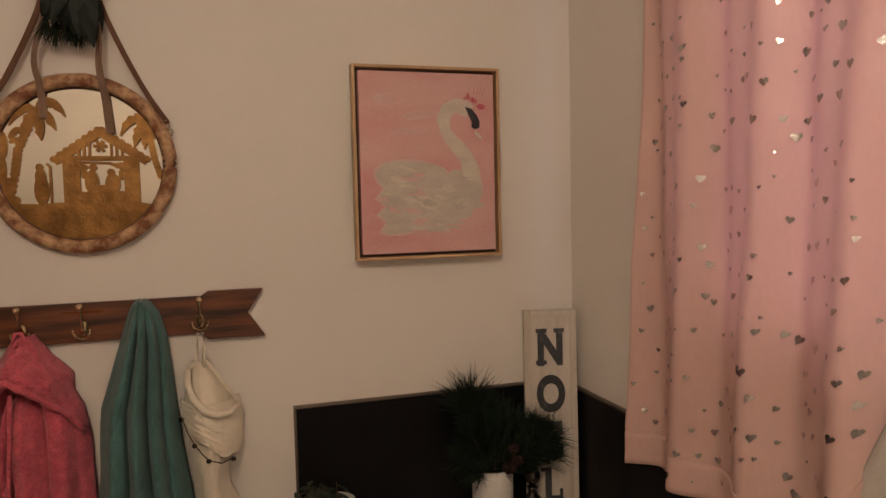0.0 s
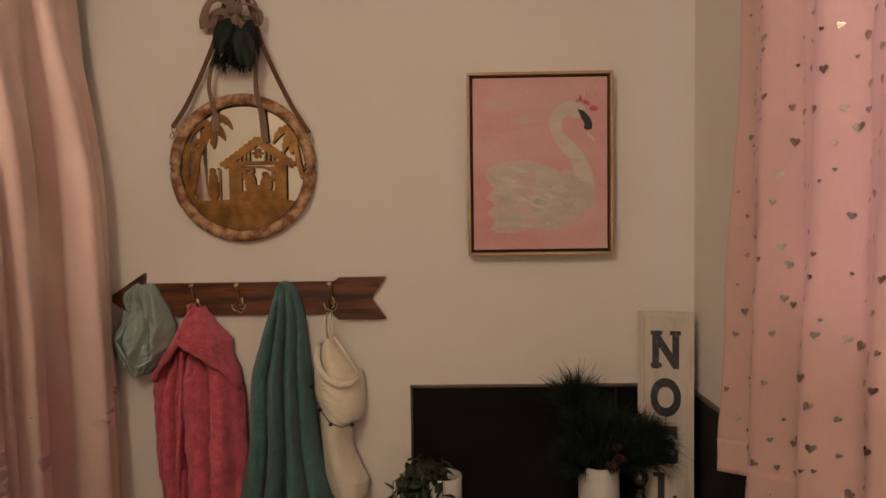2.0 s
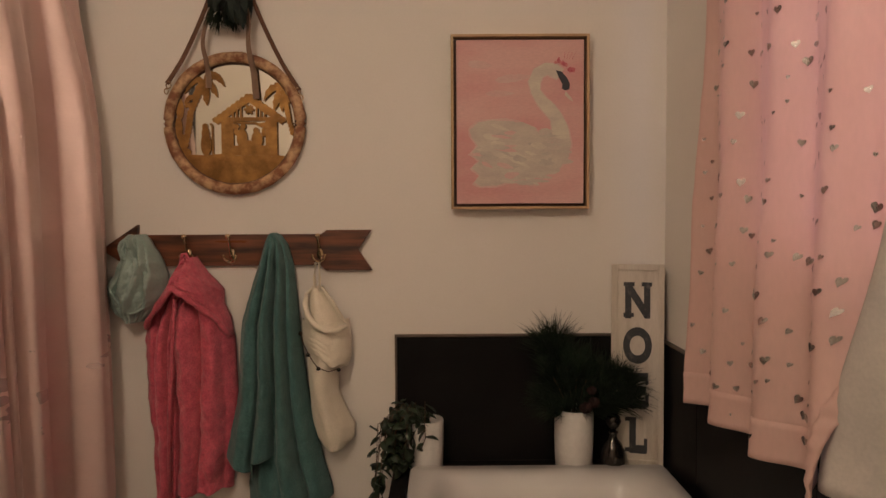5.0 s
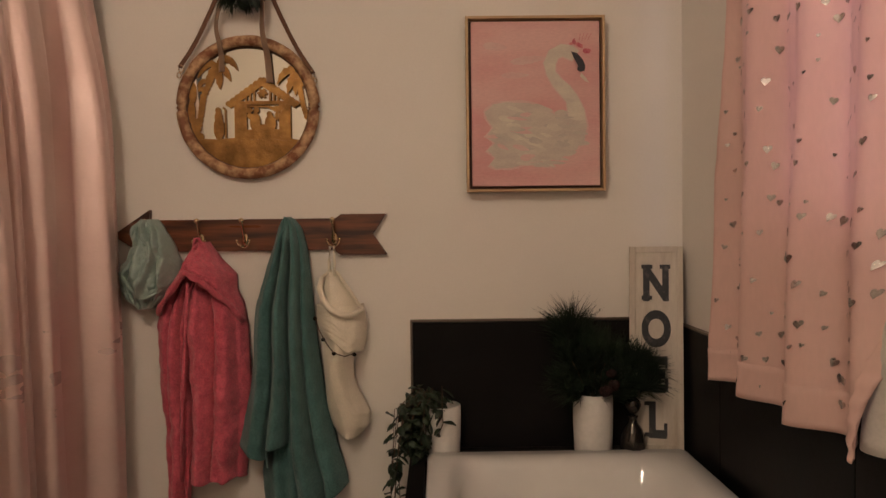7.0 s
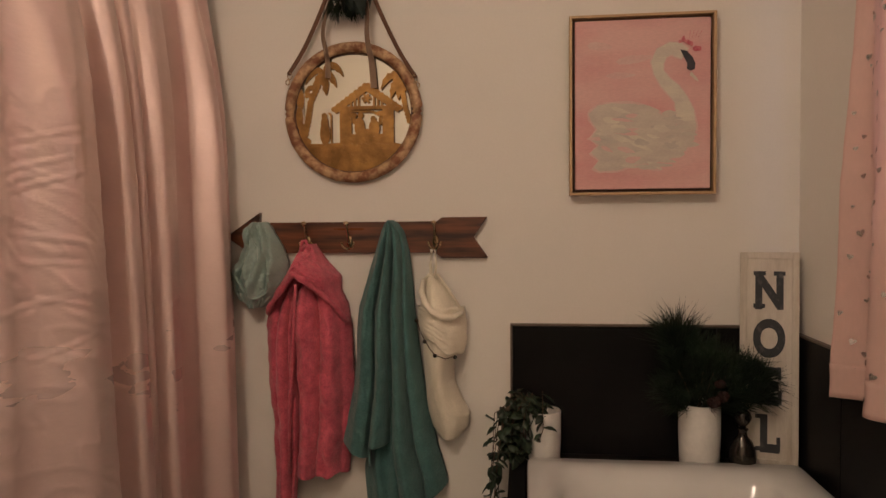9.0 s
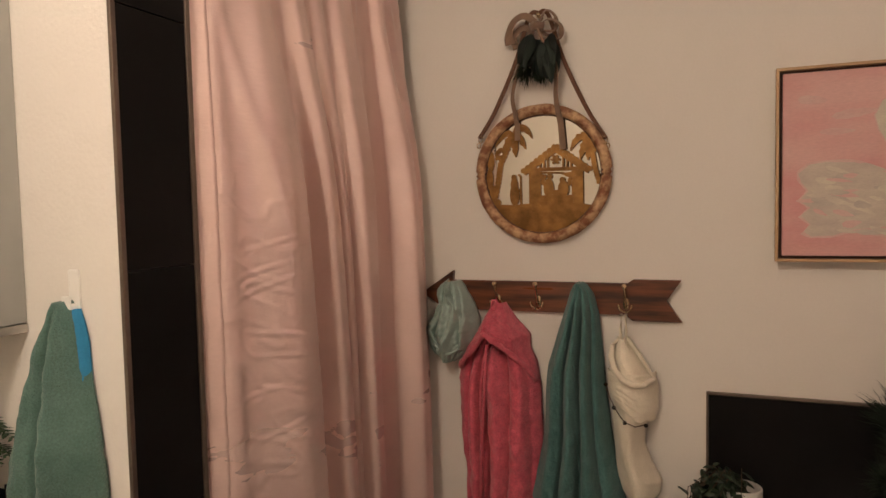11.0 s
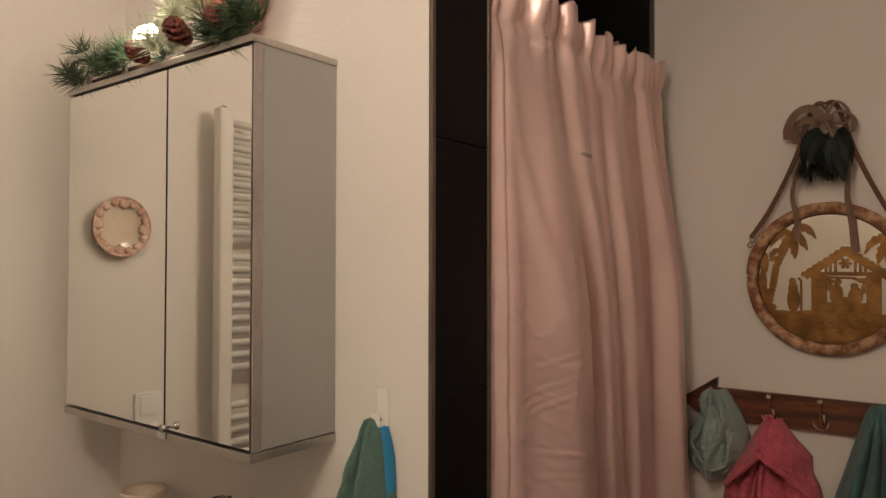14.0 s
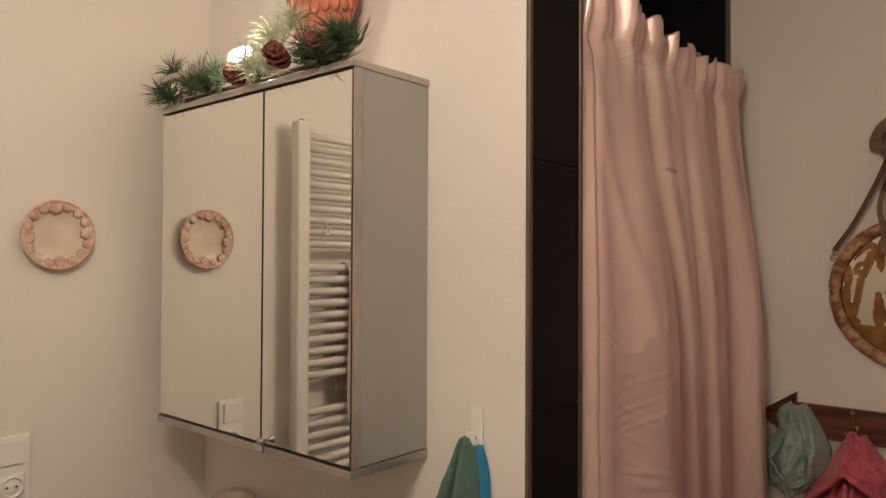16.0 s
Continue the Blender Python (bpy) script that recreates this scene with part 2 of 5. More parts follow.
def lathe(profile, steps=32, wobble=None, close=True):
    """Rings (radius, height) turned about z."""
    v, f = [], []
    for i, (r, z) in enumerate(profile):
        for k in range(steps):
            a = 2 * math.pi * k / steps
            q = r * (wobble(a, i) if wobble else 1)
            v.append((q * math.cos(a), q * math.sin(a), z))
    for i in range(len(profile) - 1):
        for k in range(steps):
            a, b = i * steps + k, i * steps + (k + 1) % steps
            f.append((a, b, b + steps, a + steps))
    if close:
        f.append(tuple(reversed(range(steps))))
        f.append(tuple(range(len(v) - steps, len(v))))
    return v, f


def tube(points, radius, steps=8, closed=False, flat=1.0):
    """A sweep of a round section; radius is a number or a function of 0..1."""
    pts = [Vector(p) for p in points]
    v, f, n = [], [], len(pts)
    up = Vector((0, 0, 1))
    for i, p in enumerate(pts):
        a = pts[(i - 1) % n] if closed or i else p
        b = pts[(i + 1) % n] if closed or i < n - 1 else p
        d = (b - a).normalized()
        s = d.cross(up)
        s = s.normalized() if s.length > 0.05 else Vector((1, 0, 0))
        w = s.cross(d).normalized()
        r = radius(i / (n - 1)) if callable(radius) else radius
        for k in range(steps):
            t = 2 * math.pi * k / steps
            v.append(p + r * (math.cos(t) * s + flat * math.sin(t) * w))
    for i in range(n if closed else n - 1):
        for k in range(steps):
            a, b = i * steps + k, i * steps + (k + 1) % steps
            c, e = ((i + 1) % n) * steps + (k + 1) % steps, ((i + 1) % n) * steps + k
            f.append((a, b, c, e))
    if not closed:
        f.append(tuple(reversed(range(steps))))
        f.append(tuple(range(len(v) - steps, len(v))))
    return v, f


def join(*meshes):
    v, f = [], []
    for mv, mf in meshes:
        o = len(v)
        v += list(mv)
        f += [tuple(i + o for i in q) for q in mf]
    return v, f


def moved(mesh, m):
    return [m @ Vector(p) for p in mesh[0]], mesh[1]


def smoothstep(a, b, x):
    t = min(max((x - a) / (b - a), 0), 1)
    return t * t * (3 - 2 * t)


def lerp_rows(rows, s):
    """Rows (key, values...), read at key s with smooth steps between."""
    if s <= rows[0][0]:
        return rows[0][1:]
    for p, q in zip(rows, rows[1:]):
        if s <= q[0]:
            t = (s - p[0]) / (q[0] - p[0])
            return tuple(a + (b - a) * t for a, b in zip(p[1:], q[1:]))
    return rows[-1][1:]


def sheet(place, nu, nv, thick=0.003):
    """A cloth with two faces from place(u, v), u and v from 0 to 1."""
    grid = [[Vector(place(i / nu, j / nv)) for i in range(nu + 1)] for j in range(nv + 1)]
    v, f = [], []
    for j in range(nv + 1):
        for i in range(nu + 1):
            du = grid[j][min(i + 1, nu)] - grid[j][max(i - 1, 0)]
            dv = grid[min(j + 1, nv)][i] - grid[max(j - 1, 0)][i]
            n = du.cross(dv)
            n = n.normalized() if n.length > 1e-9 else Vector((0, -1, 0))
            v += [grid[j][i] + n * thick / 2, grid[j][i] - n * thick / 2]
    w = 2 * (nu + 1)
    for j in range(nv):
        for i in range(nu):
            a, b, c, d = j * w + 2 * i, j * w + 2 * i + 2, (j + 1) * w + 2 * i + 2, (j + 1) * w + 2 * i
            f += [(a, b, c, d), (d + 1, c + 1, b + 1, a + 1)]
    for i in range(nu):
        for j, flip in ((0, 1), (nv, 0)):
            a, b = j * w + 2 * i, j * w + 2 * i + 2
            f.append((a, a + 1, b + 1, b) if flip else (a, b, b + 1, a + 1))
    for j in range(nv):
        for i, flip in ((0, 0), (nu, 1)):
            a, b = j * w + 2 * i, (j + 1) * w + 2 * i
            f.append((a, a + 1, b + 1, b) if flip else (a, b, b + 1, a + 1))
    return v, f


def slab(outline, y0, y1):
    """A flat plate in the x-z plane from an outline, y0 at the front."""
    n = len(outline)
    v = [(x, y0, z) for x, z in outline] + [(x, y1, z) for x, z in outline]
    f = [tuple(range(n)), tuple(reversed(range(n, 2 * n)))]
    f += [(i, i + n, (i + 1) % n + n, (i + 1) % n) for i in range(n)]
    bm = bmesh.new()
    vs = [bm.verts.new(p) for p in v]
    for q in f:
        bm.faces.new([vs[i] for i in q])
    bm.normal_update()
    bmesh.ops.triangulate(bm, faces=[q for q in bm.faces if len(q.verts) > 4], ngon_method="EAR_CLIP")
    return bm


# ---- structure ----
NORTH, EAST, WEST, SOUTH, TOP = 2.0, 0.66, -2.19, -1.7, 2.80
HOOK, WING = 0.765, -1.11          # the wall stub that carries the cabinet, and its free end
floor = part("floor", box((WEST, SOUTH, -0.1), (EAST, NORTH, 0.0)), FLOOR)
tagged(floor, "unseen bathroom floor, grey to bounce light upwards", "floor", kind="structure")
tagged(part("ceiling", box((WEST - .1, SOUTH - .1, TOP), (EAST + .1, NORTH + .1, TOP + 0.1)), CEILING), "white painted ceiling", "ceiling", kind="structure")
wall_north = part("wall_north", box((WEST - .1, NORTH, -0.1), (EAST + .12, NORTH + 0.1, TOP)), PLASTER)
tagged(wall_north, "cream plastered wall above black tiles", "wall", kind="structure")
WY0, WY1, WZ0, WZ1 = 0.30, 1.40, 1.28, 2.25
wall_east = part("wall_east", boxes(((EAST, SOUTH, -0.1), (EAST + 0.12, WY0, TOP)), ((EAST, WY1, -0.1), (EAST + 0.12, NORTH, TOP)),
                                    ((EAST, WY0, -0.1), (EAST + 0.12, WY1, WZ0)), ((EAST, WY0, WZ1), (EAST + 0.12, WY1, TOP))), PLASTER)
tagged(wall_east, "cream plastered wall with a curtained window", "wall", kind="structure")
wall_west = part("wall_west", box((WEST - 0.1, SOUTH - .1, -0.1), (WEST, NORTH, TOP)), PLASTER)
tagged(wall_west, "cream plastered side wall with soft shadows", "wall", kind="structure")
wall_south = part("wall_south", box((WEST, SOUTH - 0.1, -0.1), (EAST + .12, SOUTH, TOP)), PLASTER)
tagged(wall_south, "plain cream wall", "wall", kind="structure")
wall_stub = part("wall_partition", box((WEST, HOOK, 0), (WING - 0.002, 0.955, TOP)), ROUGH_PLASTER)
tagged(wall_stub, "rough plastered partition beside the shower", "wall", kind="structure")

win = thing("window_1", (EAST + 0.06, 0.85, WZ0), "white framed window behind a pink curtain", "window", kind="structure")
for lo, hi in (((0.02, -.55, 0), (0.06, -.49, .97)), ((0.02, .49, 0), (0.06, .55, .97)), ((0.02, -.49, 0), (0.06, .49, .06)),
               ((0.02, -.49, .91), (0.06, .49, .97)), ((0.02, -.03, .06), (0.06, .03, .91))):
    part("window_frame", box(lo, hi, 0.004), PLASTIC, win)
for y in (-.26, .26):
    pane = part("pane", box((0.036, y - .23, .06), (0.042, y + .23, .91)), PANE, win)
    pane.visible_shadow = False


def tiles(parent, origin, across, wide, rows, normal, depth=0.008, joint=0.002):
    """Rows of tiles: widths along 'across' from the origin, heights between the z values of rows."""
    cache = {}
    origin, across, normal = Vector(origin), Vector(across), Vector(normal)
    for z0, z1 in zip(rows, rows[1:]):
        at = 0.0
        for w in wide:
            key = (round(w, 4), round(z1 - z0, 4))
            if key not in cache:
                bm = bmesh.new()
                a, h = across * (w - joint), Vector((0, 0, z1 - z0 - joint))
                d = normal * depth
                vs = [bm.verts.new(p) for p in (Vector(), a, a + h, h, d + across * .001 + Vector((0, 0, .001)), d + a - across * .001 + Vector((0, 0, .001)),
                                                d + a + h - across * .001 - Vector((0, 0, .001)), d + h + across * .001 - Vector((0, 0, .001)))]
                for q in ((4, 5, 6, 7), (0, 1, 5, 4), (1, 2, 6, 5), (2, 3, 7, 6), (3, 0, 4, 7), (3, 2, 1, 0)):
                    bm.faces.new([vs[i] for i in q])
                bmesh.ops.recalc_face_normals(bm, faces=bm.faces)
                me = bpy.data.meshes.new("tile")
                bm.to_mesh(me)
                bm.free()
                me.materials.append(TILE)
                cache[key] = me
            ob = new("tile", cache[key])
            ob.parent = parent
            ob.location = origin + across * (at + joint / 2) + Vector((0, 0, z0 + joint / 2))
            at += w


# tub corner: ledge, tile backs
LEDGE = 0.61
surround = part("tub_surround", boxes(((-0.18, 1.868, 0.0), (EAST - .014, NORTH - .014, LEDGE)), ((-0.18, 0.18, 0.0), (-0.135, 1.868, LEDGE))), TILE)
tagged(surround, "black tiled ledge round the bathtub", "ledge", kind="structure")
splash_n = part("tile_bed_north", box((-0.172, NORTH - 0.005, 0.0), (EAST - 0.006, NORTH, 1.0)), GROUT)
tagged(splash_n, "black tiled splashback above the tub", "tiles", kind="structure")
splash_e = part("tile_bed_east", box((EAST - 0.005, 0.0, 0.0), (EAST, NORTH - 0.005, 0.98)), GROUT)
tagged(splash_e, "black tiled splashback below the window", "tiles", kind="structure")
for lo, hi in (((-0.178, NORTH - 0.014, LEDGE), (-0.172, NORTH, 1.006)), ((-0.172, NORTH - 0.014, 1.0), (EAST - .006, NORTH, 1.006))):
    part("edge_trim", box(lo, hi), TRIM, splash_n, "brown metal edge trim")
part("edge_trim", box((EAST - 0.014, 0.0, 0.98), (EAST, NORTH - .014, 0.986)), TRIM, splash_e, "brown metal edge trim")
stub_bed = part("tile_bed_partition", box((WING - 0.002, HOOK + 0.008, 0.0), (WING, 0.945, TOP)), GROUT)
tagged(stub_bed, "black tiled end of the partition", "tiles", kind="structure")
for y0, y1 in ((HOOK - 0.003, HOOK + 0.008), (0.945, 0.957)):
    part("edge_trim", box((WING - 0.002, y0, 0), (WING + 0.007, y1, TOP), 0.002), TRIM, stub_bed, "brown metal edge trim")
shower_n = part("tile_bed_shower", box((WEST, NORTH - 0.006, 0), (-1.165, NORTH, TOP)), GROUT)
tagged(shower_n, "black tiled shower wall behind the curtain", "tiles", kind="structure")
part("edge_trim", box((-1.165, NORTH - 0.016, 0), (-1.155, NORTH, TOP)), TRIM, shower_n, "brown metal edge trim")
shower_w = part("tile_bed_west", box((WEST, 0.96, 0), (WEST + 0.006, NORTH - .006, TOP)), GROUT)
tagged(shower_w, "black tiled side wall of the shower", "tiles", kind="structure")
shower_s = part("tile_bed_south", box((WEST + .006, 0.957, 0), (WING - 0.012, 0.963, TOP)), GROUT)
tagged(shower_s, "black tiled back of the partition", "tiles", kind="structure")
wains = part("tile_bed_basin", boxes(((-2.0, HOOK - 0.125, 0), (-1.43, HOOK, 1.02)), ((-1.43, HOOK - .011, 0), (WING - 0.006, HOOK, 1.035))), TILE)
tagged(wains, "black tiled low wall behind the basin", "ledge", kind="structure")

# ---- bathtub ----
tub = thing("bathtub", (0.248, 1.05, 0.0), "white enamel built-in bathtub with a flat rim", "bathtub")


def super_ring(hw, hl, z, n=72, p=6.0):
    out = []
    for k in range(n):
        a = 2 * math.pi * k / n
        c, s = math.cos(a), math.sin(a)
        out.append((hw * math.copysign(abs(c) ** (2 / p), c), hl * math.copysign(abs(s) ** (2 / p), s), z))
    return out


rings = [(.374, .835, .585, 60), (.378, .839, .600, 60), (.376, .838, .627, 60), (.371, .833, .632, 60), (.325, .78, .631, 12), (.308, .763, .624, 9),
         (.296, .748, .60, 8), (.275, .70, .40, 6), (.25, .65, .26, 5), (.20, .58, .215, 4), (.10, .30, .205, 3)]
tv, tf = [], []
for hw, hl, z, p in rings:
    tv += super_ring(hw, hl, z, 72, p)
for i in range(len(rings) - 1):
    tf += [(i * 72 + k, i * 72 + (k + 1) % 72, (i + 1) * 72 + (k + 1) % 72, (i + 1) * 72 + k) for k in range(72)]
tf.append(tuple(range(len(tv) - 72, len(tv))))
finish("basin", tv, tf, ENAMEL, tub)
part("apron", box((-0.37, -0.83, 0.0), (-0.36, 0.80, 0.59)), ENAMEL, tub)
part("foot_panel", box((-0.36, -0.83, 0.0), (0.39, -0.82, 0.59)), ENAMEL, tub)
part("drain_ring", box((-.03, .2, .205), (.03, .26, .209), .002), CHROME, tub)

# ---- shower curtain ----
rail = finish("curtain_rod", *tube([(-1.176, 0.964, 2.245), (-1.176, 1.5, 2.245), (-1.176, 1.99, 2.245)], 0.009, 12), CHROME)
tagged(rail, "round metal rod carrying the shower curtain", "rod")
# far edge of every fold at five heights (share of the drop, then the share of the width for each fold)
FOLD_EDGES = ((0.0, .20, .37, .49, .655, .80, .96), (.113, .219, .392, .507, .670, .832, .965), (.31, .279, .454, .533, .679, .925, 1.0),
              (.52, .322, .479, .550, .662, .950, 1.01), (1.0, .35, .50, .57, .67, .955, 1.01))
# height, start and end of the lit flank, start of the far side, share of the gentle rise
FOLDS = ((.084, .22, .64, .80, .28), (.064, .38, .58, .74, .15), (.038, .30, .52, .66, .10), (.054, .04, .26, .60, .10), (.072, .54, .68, .80, .14), (.042, .28, .48, .66, .10))
CREASES = ((.03, 1.60, .11, 1.52), (.07, 1.46, .20, 1.50), (.04, 1.40, .17, 1.44), (.06, 1.30, .22, 1.26), (.09, 1.24, .22, 1.22), (.02, 1.14, .17, 1.17),
           (.10, 1.05, .22, 1.09), (.05, 1.36, .21, 1.42), (.08, 1.18, .22, 1.13), (.30, 1.05, .38, 1.10), (.58, 1.12, .64, 1.15))


def fold_height(s, v):
    """Folds that climb gently, then steeply on the near side, and fall away behind a rounded crest."""
    near = 0.0
    rows = [lerp_rows(FOLD_EDGES, v + dv) for dv in (-.09, -.045, 0, .045, .09)]
    for k, level in enumerate(zip(*rows)):
        far = sum(level) / 5
        far += 0.004 * math.sin(7 * v + 2.1 * k)
        if s < far or k == 5:
            t = min(max((s - near) / (far - near), 0), 1.2)
            amp, a, b, c, gentle = FOLDS[k]
            return amp * (gentle * smoothstep(0, a, t) + (1 - gentle) * smoothstep(a, b, t)) * (1 - smoothstep(c, 1.0, t))
        near = far
    return 0.0


def soft_fold(s, v):
    return (fold_height(s - .004, v) + 2 * fold_height(s, v) + fold_height(s + .004, v)) / 4


def shower_place(u, v):
    z = 2.30 - 2.22 * v
    head = 1 - smoothstep(0.0, 0.10, v)
    gather = 0.016 * math.sin(88 * u + 2 * math.sin(17 * u)) + 0.009 * math.sin(151 * u)
    crease = 0.0
    for u0, z0, u1, z1 in CREASES:
        du, dz = u1 - u0, z1 - z0
        t = min(max(((u - u0) * du + (z - z0) * dz) / (du * du + dz * dz), 0), 1)
        d = math.hypot(u - u0 - t * du, z - z0 - t * dz)
        if d < .03:
            crease += (math.exp(-(d / .0045) ** 2) - 0.6 * math.exp(-(d / .012) ** 2)) * math.sin(math.pi * (.1 + .8 * t))
    fold = soft_fold(u, v) * (0.42 + 0.58 * smoothstep(0.04, 0.34, v)) * (1.10 + 0.22 * v)
    low = smoothstep(.30, .50, v)
    wr = 0.0022 * noise.noise((u * 7, v * 5, 1.5)) + 0.0011 * low * noise.noise((u * 10 + v * 12, v * 44, 4.5)) * (1.3 - u)
    wr += 0.0010 * noise.noise((u * 26, v * 2.2, 9.5))
    for seam in (.030, .075, .56, .61):
        wr += 0.0013 * math.exp(-((u - seam) / .010) ** 2) * noise.noise((seam * 50, v * 95, 2.5))
    slant = noise.noise((u * 5 + v * 9, v * 15 - u * 8, 21.0))
    wr += 0.0028 * slant * smoothstep(.22, .34, v) * (1 - smoothstep(.60, .8, v)) * (1 - smoothstep(.12, .20, u))
    sharp = math.exp(-(noise.noise((u * 7 + v * 15, v * 36 - u * 12, 27.0)) / .07) ** 2)
    wr += 0.0022 * sharp * smoothstep(.20, .36, v) * (1 - .65 * smoothstep(.20, .34, u)) * (1 - .6 * smoothstep(.6, .8, u))
    run = math.exp(-((u - .045 - .16 * smoothstep(.06, .5, v)) / .016) ** 2)
    wr += 0.006 * run * smoothstep(.05, .12, v) * (1 - smoothstep(.3, .45, v))
    wr += 0.007 * head * math.sin(34 * u + 1.3) - 0.009 * math.exp(-((v - .042) / .010) ** 2)
    x = -1.128 + 0.020 * smoothstep(0, .045, u) + fold + gather * (head * 0.8 + 0.05 * (1 - v)) + wr + 0.0045 * crease + 0.018 * v
    y = 0.966 + 1.014 * u * (1 - 0.045 * (1 - smoothstep(0, .30, v))) + 0.004 * math.sin(40 * u + 3 * v) * v
    z += head * (0.013 * math.sin(60 * u + 1.0) + 0.006 * math.sin(131 * u)) * (1 - v * 8 if v < .125 else 0) + 0.012 * math.sin(8 * u)
    return x, y, z


sc = thing("shower_curtain", (-1.135, 1.48, 2.30), "pale pink satin shower curtain in hanging folds", "curtain")
sheet_v, sheet_f = sheet(shower_place, 360, 400, 0.003)
finish("curtain_cloth", [(x + 1.135, y - 1.48, z - 2.30) for x, y, z in sheet_v], sheet_f, SATIN, sc)
hem_v, hem_f = sheet(lambda u, v: tuple(a + b for a, b in zip(shower_place(0.003 + u * 0.030, 0.012 + v * .985), (0.0035, -0.001, 0))), 6, 150, 0.002)
finish("side_hem", [(x + 1.135, y - 1.48, z - 2.30) for x, y, z in hem_v], hem_f, SATIN, sc)

# ---- window curtain with foil hearts ----
CZ0, CZ1 = 2.30, 0.905


def window_place(u, v):
    """u from the north edge towards the south, v downwards."""
    z = CZ0 + (CZ1 - CZ0) * v
    y0 = 1.525 + 0.040 * v
    y1 = 0.80 + 0.150 * smoothstep(0.62, 1.0, v) - 0.05 * (1 - v)
    y = y0 + (y1 - y0) * u
    w = (1.555 - y) / 0.66 + 0.012 * math.sin(6 * v + 4 * u)
    x = 0.602 - 0.030 * math.sin(2 * math.pi * (3.15 * w + 0.42)) * (0.42 + 0.65 * v)
    x -= 0.010 * math.sin(2 * math.pi * 6.3 * w + 1 + 2 * v) * (1 - 0.4 * v)
    x -= 0.006 * noise.noise((u * 5, v * 7, 8.2)) + 0.0025 * noise.noise((u * 16, v * 22, 3.1))
    return x, y, z + 0.004 * math.sin(9 * u)


wc = thing("window_curtain", (0.60, 1.15, 2.30), "pink curtain with scattered silver foil hearts at the window", "curtain")
base = Vector((0.60, 1.15, 2.30))


def shifted(mesh, off):
    return [Vector(p) - off for p in mesh[0]], mesh[1]


finish("curtain_cloth", *shifted(sheet(window_place, 200, 110, 0.002), base), PINK, wc)


def window_hem(u, v):
    x, y, z = window_place(u, 0.945 + 0.056 * v)
    return x - 0.0022, y, z - 0.001


finish("bottom_hem", *shifted(sheet(window_hem, 200, 6, 0.0016), base), PINK, wc)


def edge_hem(u, v):
    x, y, z = window_place(0.965 + 0.038 * u, 0.30 + 0.705 * v)
    return x - 0.004 - 0.002 * math.sin(190 * v), y, z


finish("side_hem", *shifted(sheet(edge_hem, 6, 150, 0.0016), base), PINK, wc)


# the lining's southern part is unseen, added to stop the window lamp leaking past
def lining_place(u, v):
    x, y, z = window_place(0.97, v)
    y = y + 0.01 - 0.62 * u
    return 0.618 - 0.022 * math.sin(18 * u + 1) * (0.5 + v), y, CZ0 + (0.915 - CZ0) * v


finish("lining", *shifted(sheet(lining_place, 110, 60, 0.002), base), LINING, wc, "white cotton lining of the curtain")
rod_w = finish("curtain_rod", *tube([(0.60, 1.60, 2.29), (0.60, 1.0, 2.29), (0.60, 0.30, 2.29)], 0.010, 12), CHROME)
tagged(rod_w, "thin metal rod above the window", "rod")

HEART = []
for k in range(18):
    a = 2 * math.pi * k / 18
    HEART.append((math.sin(a) ** 3, (13 * math.cos(a) - 5 * math.cos(2 * a) - 2 * math.cos(3 * a) - math.cos(4 * a)) / 16))
hearts = random.Random(12)
spots = []
for row in range(24):
    for col in range(18):
        u = (col + 0.5 + 0.42 * hearts.uniform(-1, 1) + 0.5 * (row % 2)) / 18.5
        v = (row + 0.5 + 0.40 * hearts.uniform(-1, 1)) / 24
        if 0.01 < u < 0.985 and 0.10 < v < 0.985 and hearts.random() < 0.88:
            spots.append((u, v, hearts.choice((0.0042, 0.0055, 0.0068, 0.0078, 0.0085, 0.0098)), hearts.uniform(-0.35, 0.35), hearts.uniform(-.16, .16), hearts.uniform(-.12, .26)))
for u, v, r, lean, roll, tip in spots:
    wide, tall = (Vector(window_place(u + .006, v)) - Vector(window_place(u - .006, v))).length / .012, CZ0 - CZ1
    c = Vector(window_place(u, v))

    def on_cloth(px, pz):
        qx, qz = px * math.cos(lean) - pz * math.sin(lean), px * math.sin(lean) + pz * math.cos(lean)
        p = Vector(window_place(u + qx * r / wide, v - qz * r / tall))
        p.x -= 0.0014 + r * (0.28 + roll * px - tip * pz)
        return p - base

    hv = [on_cloth(0, 0)] + [on_cloth(px * .5, pz * .5) for px, pz in HEART] + [on_cloth(px, pz) for px, pz in HEART]
    n = len(HEART)
    hf = [(0, 1 + (k + 1) % n, 1 + k) for k in range(n)] + [(1 + k, 1 + (k + 1) % n, 1 + n + (k + 1) % n, 1 + n + k) for k in range(n)]
    finish("foil_heart", hv, hf, FOIL, wc)


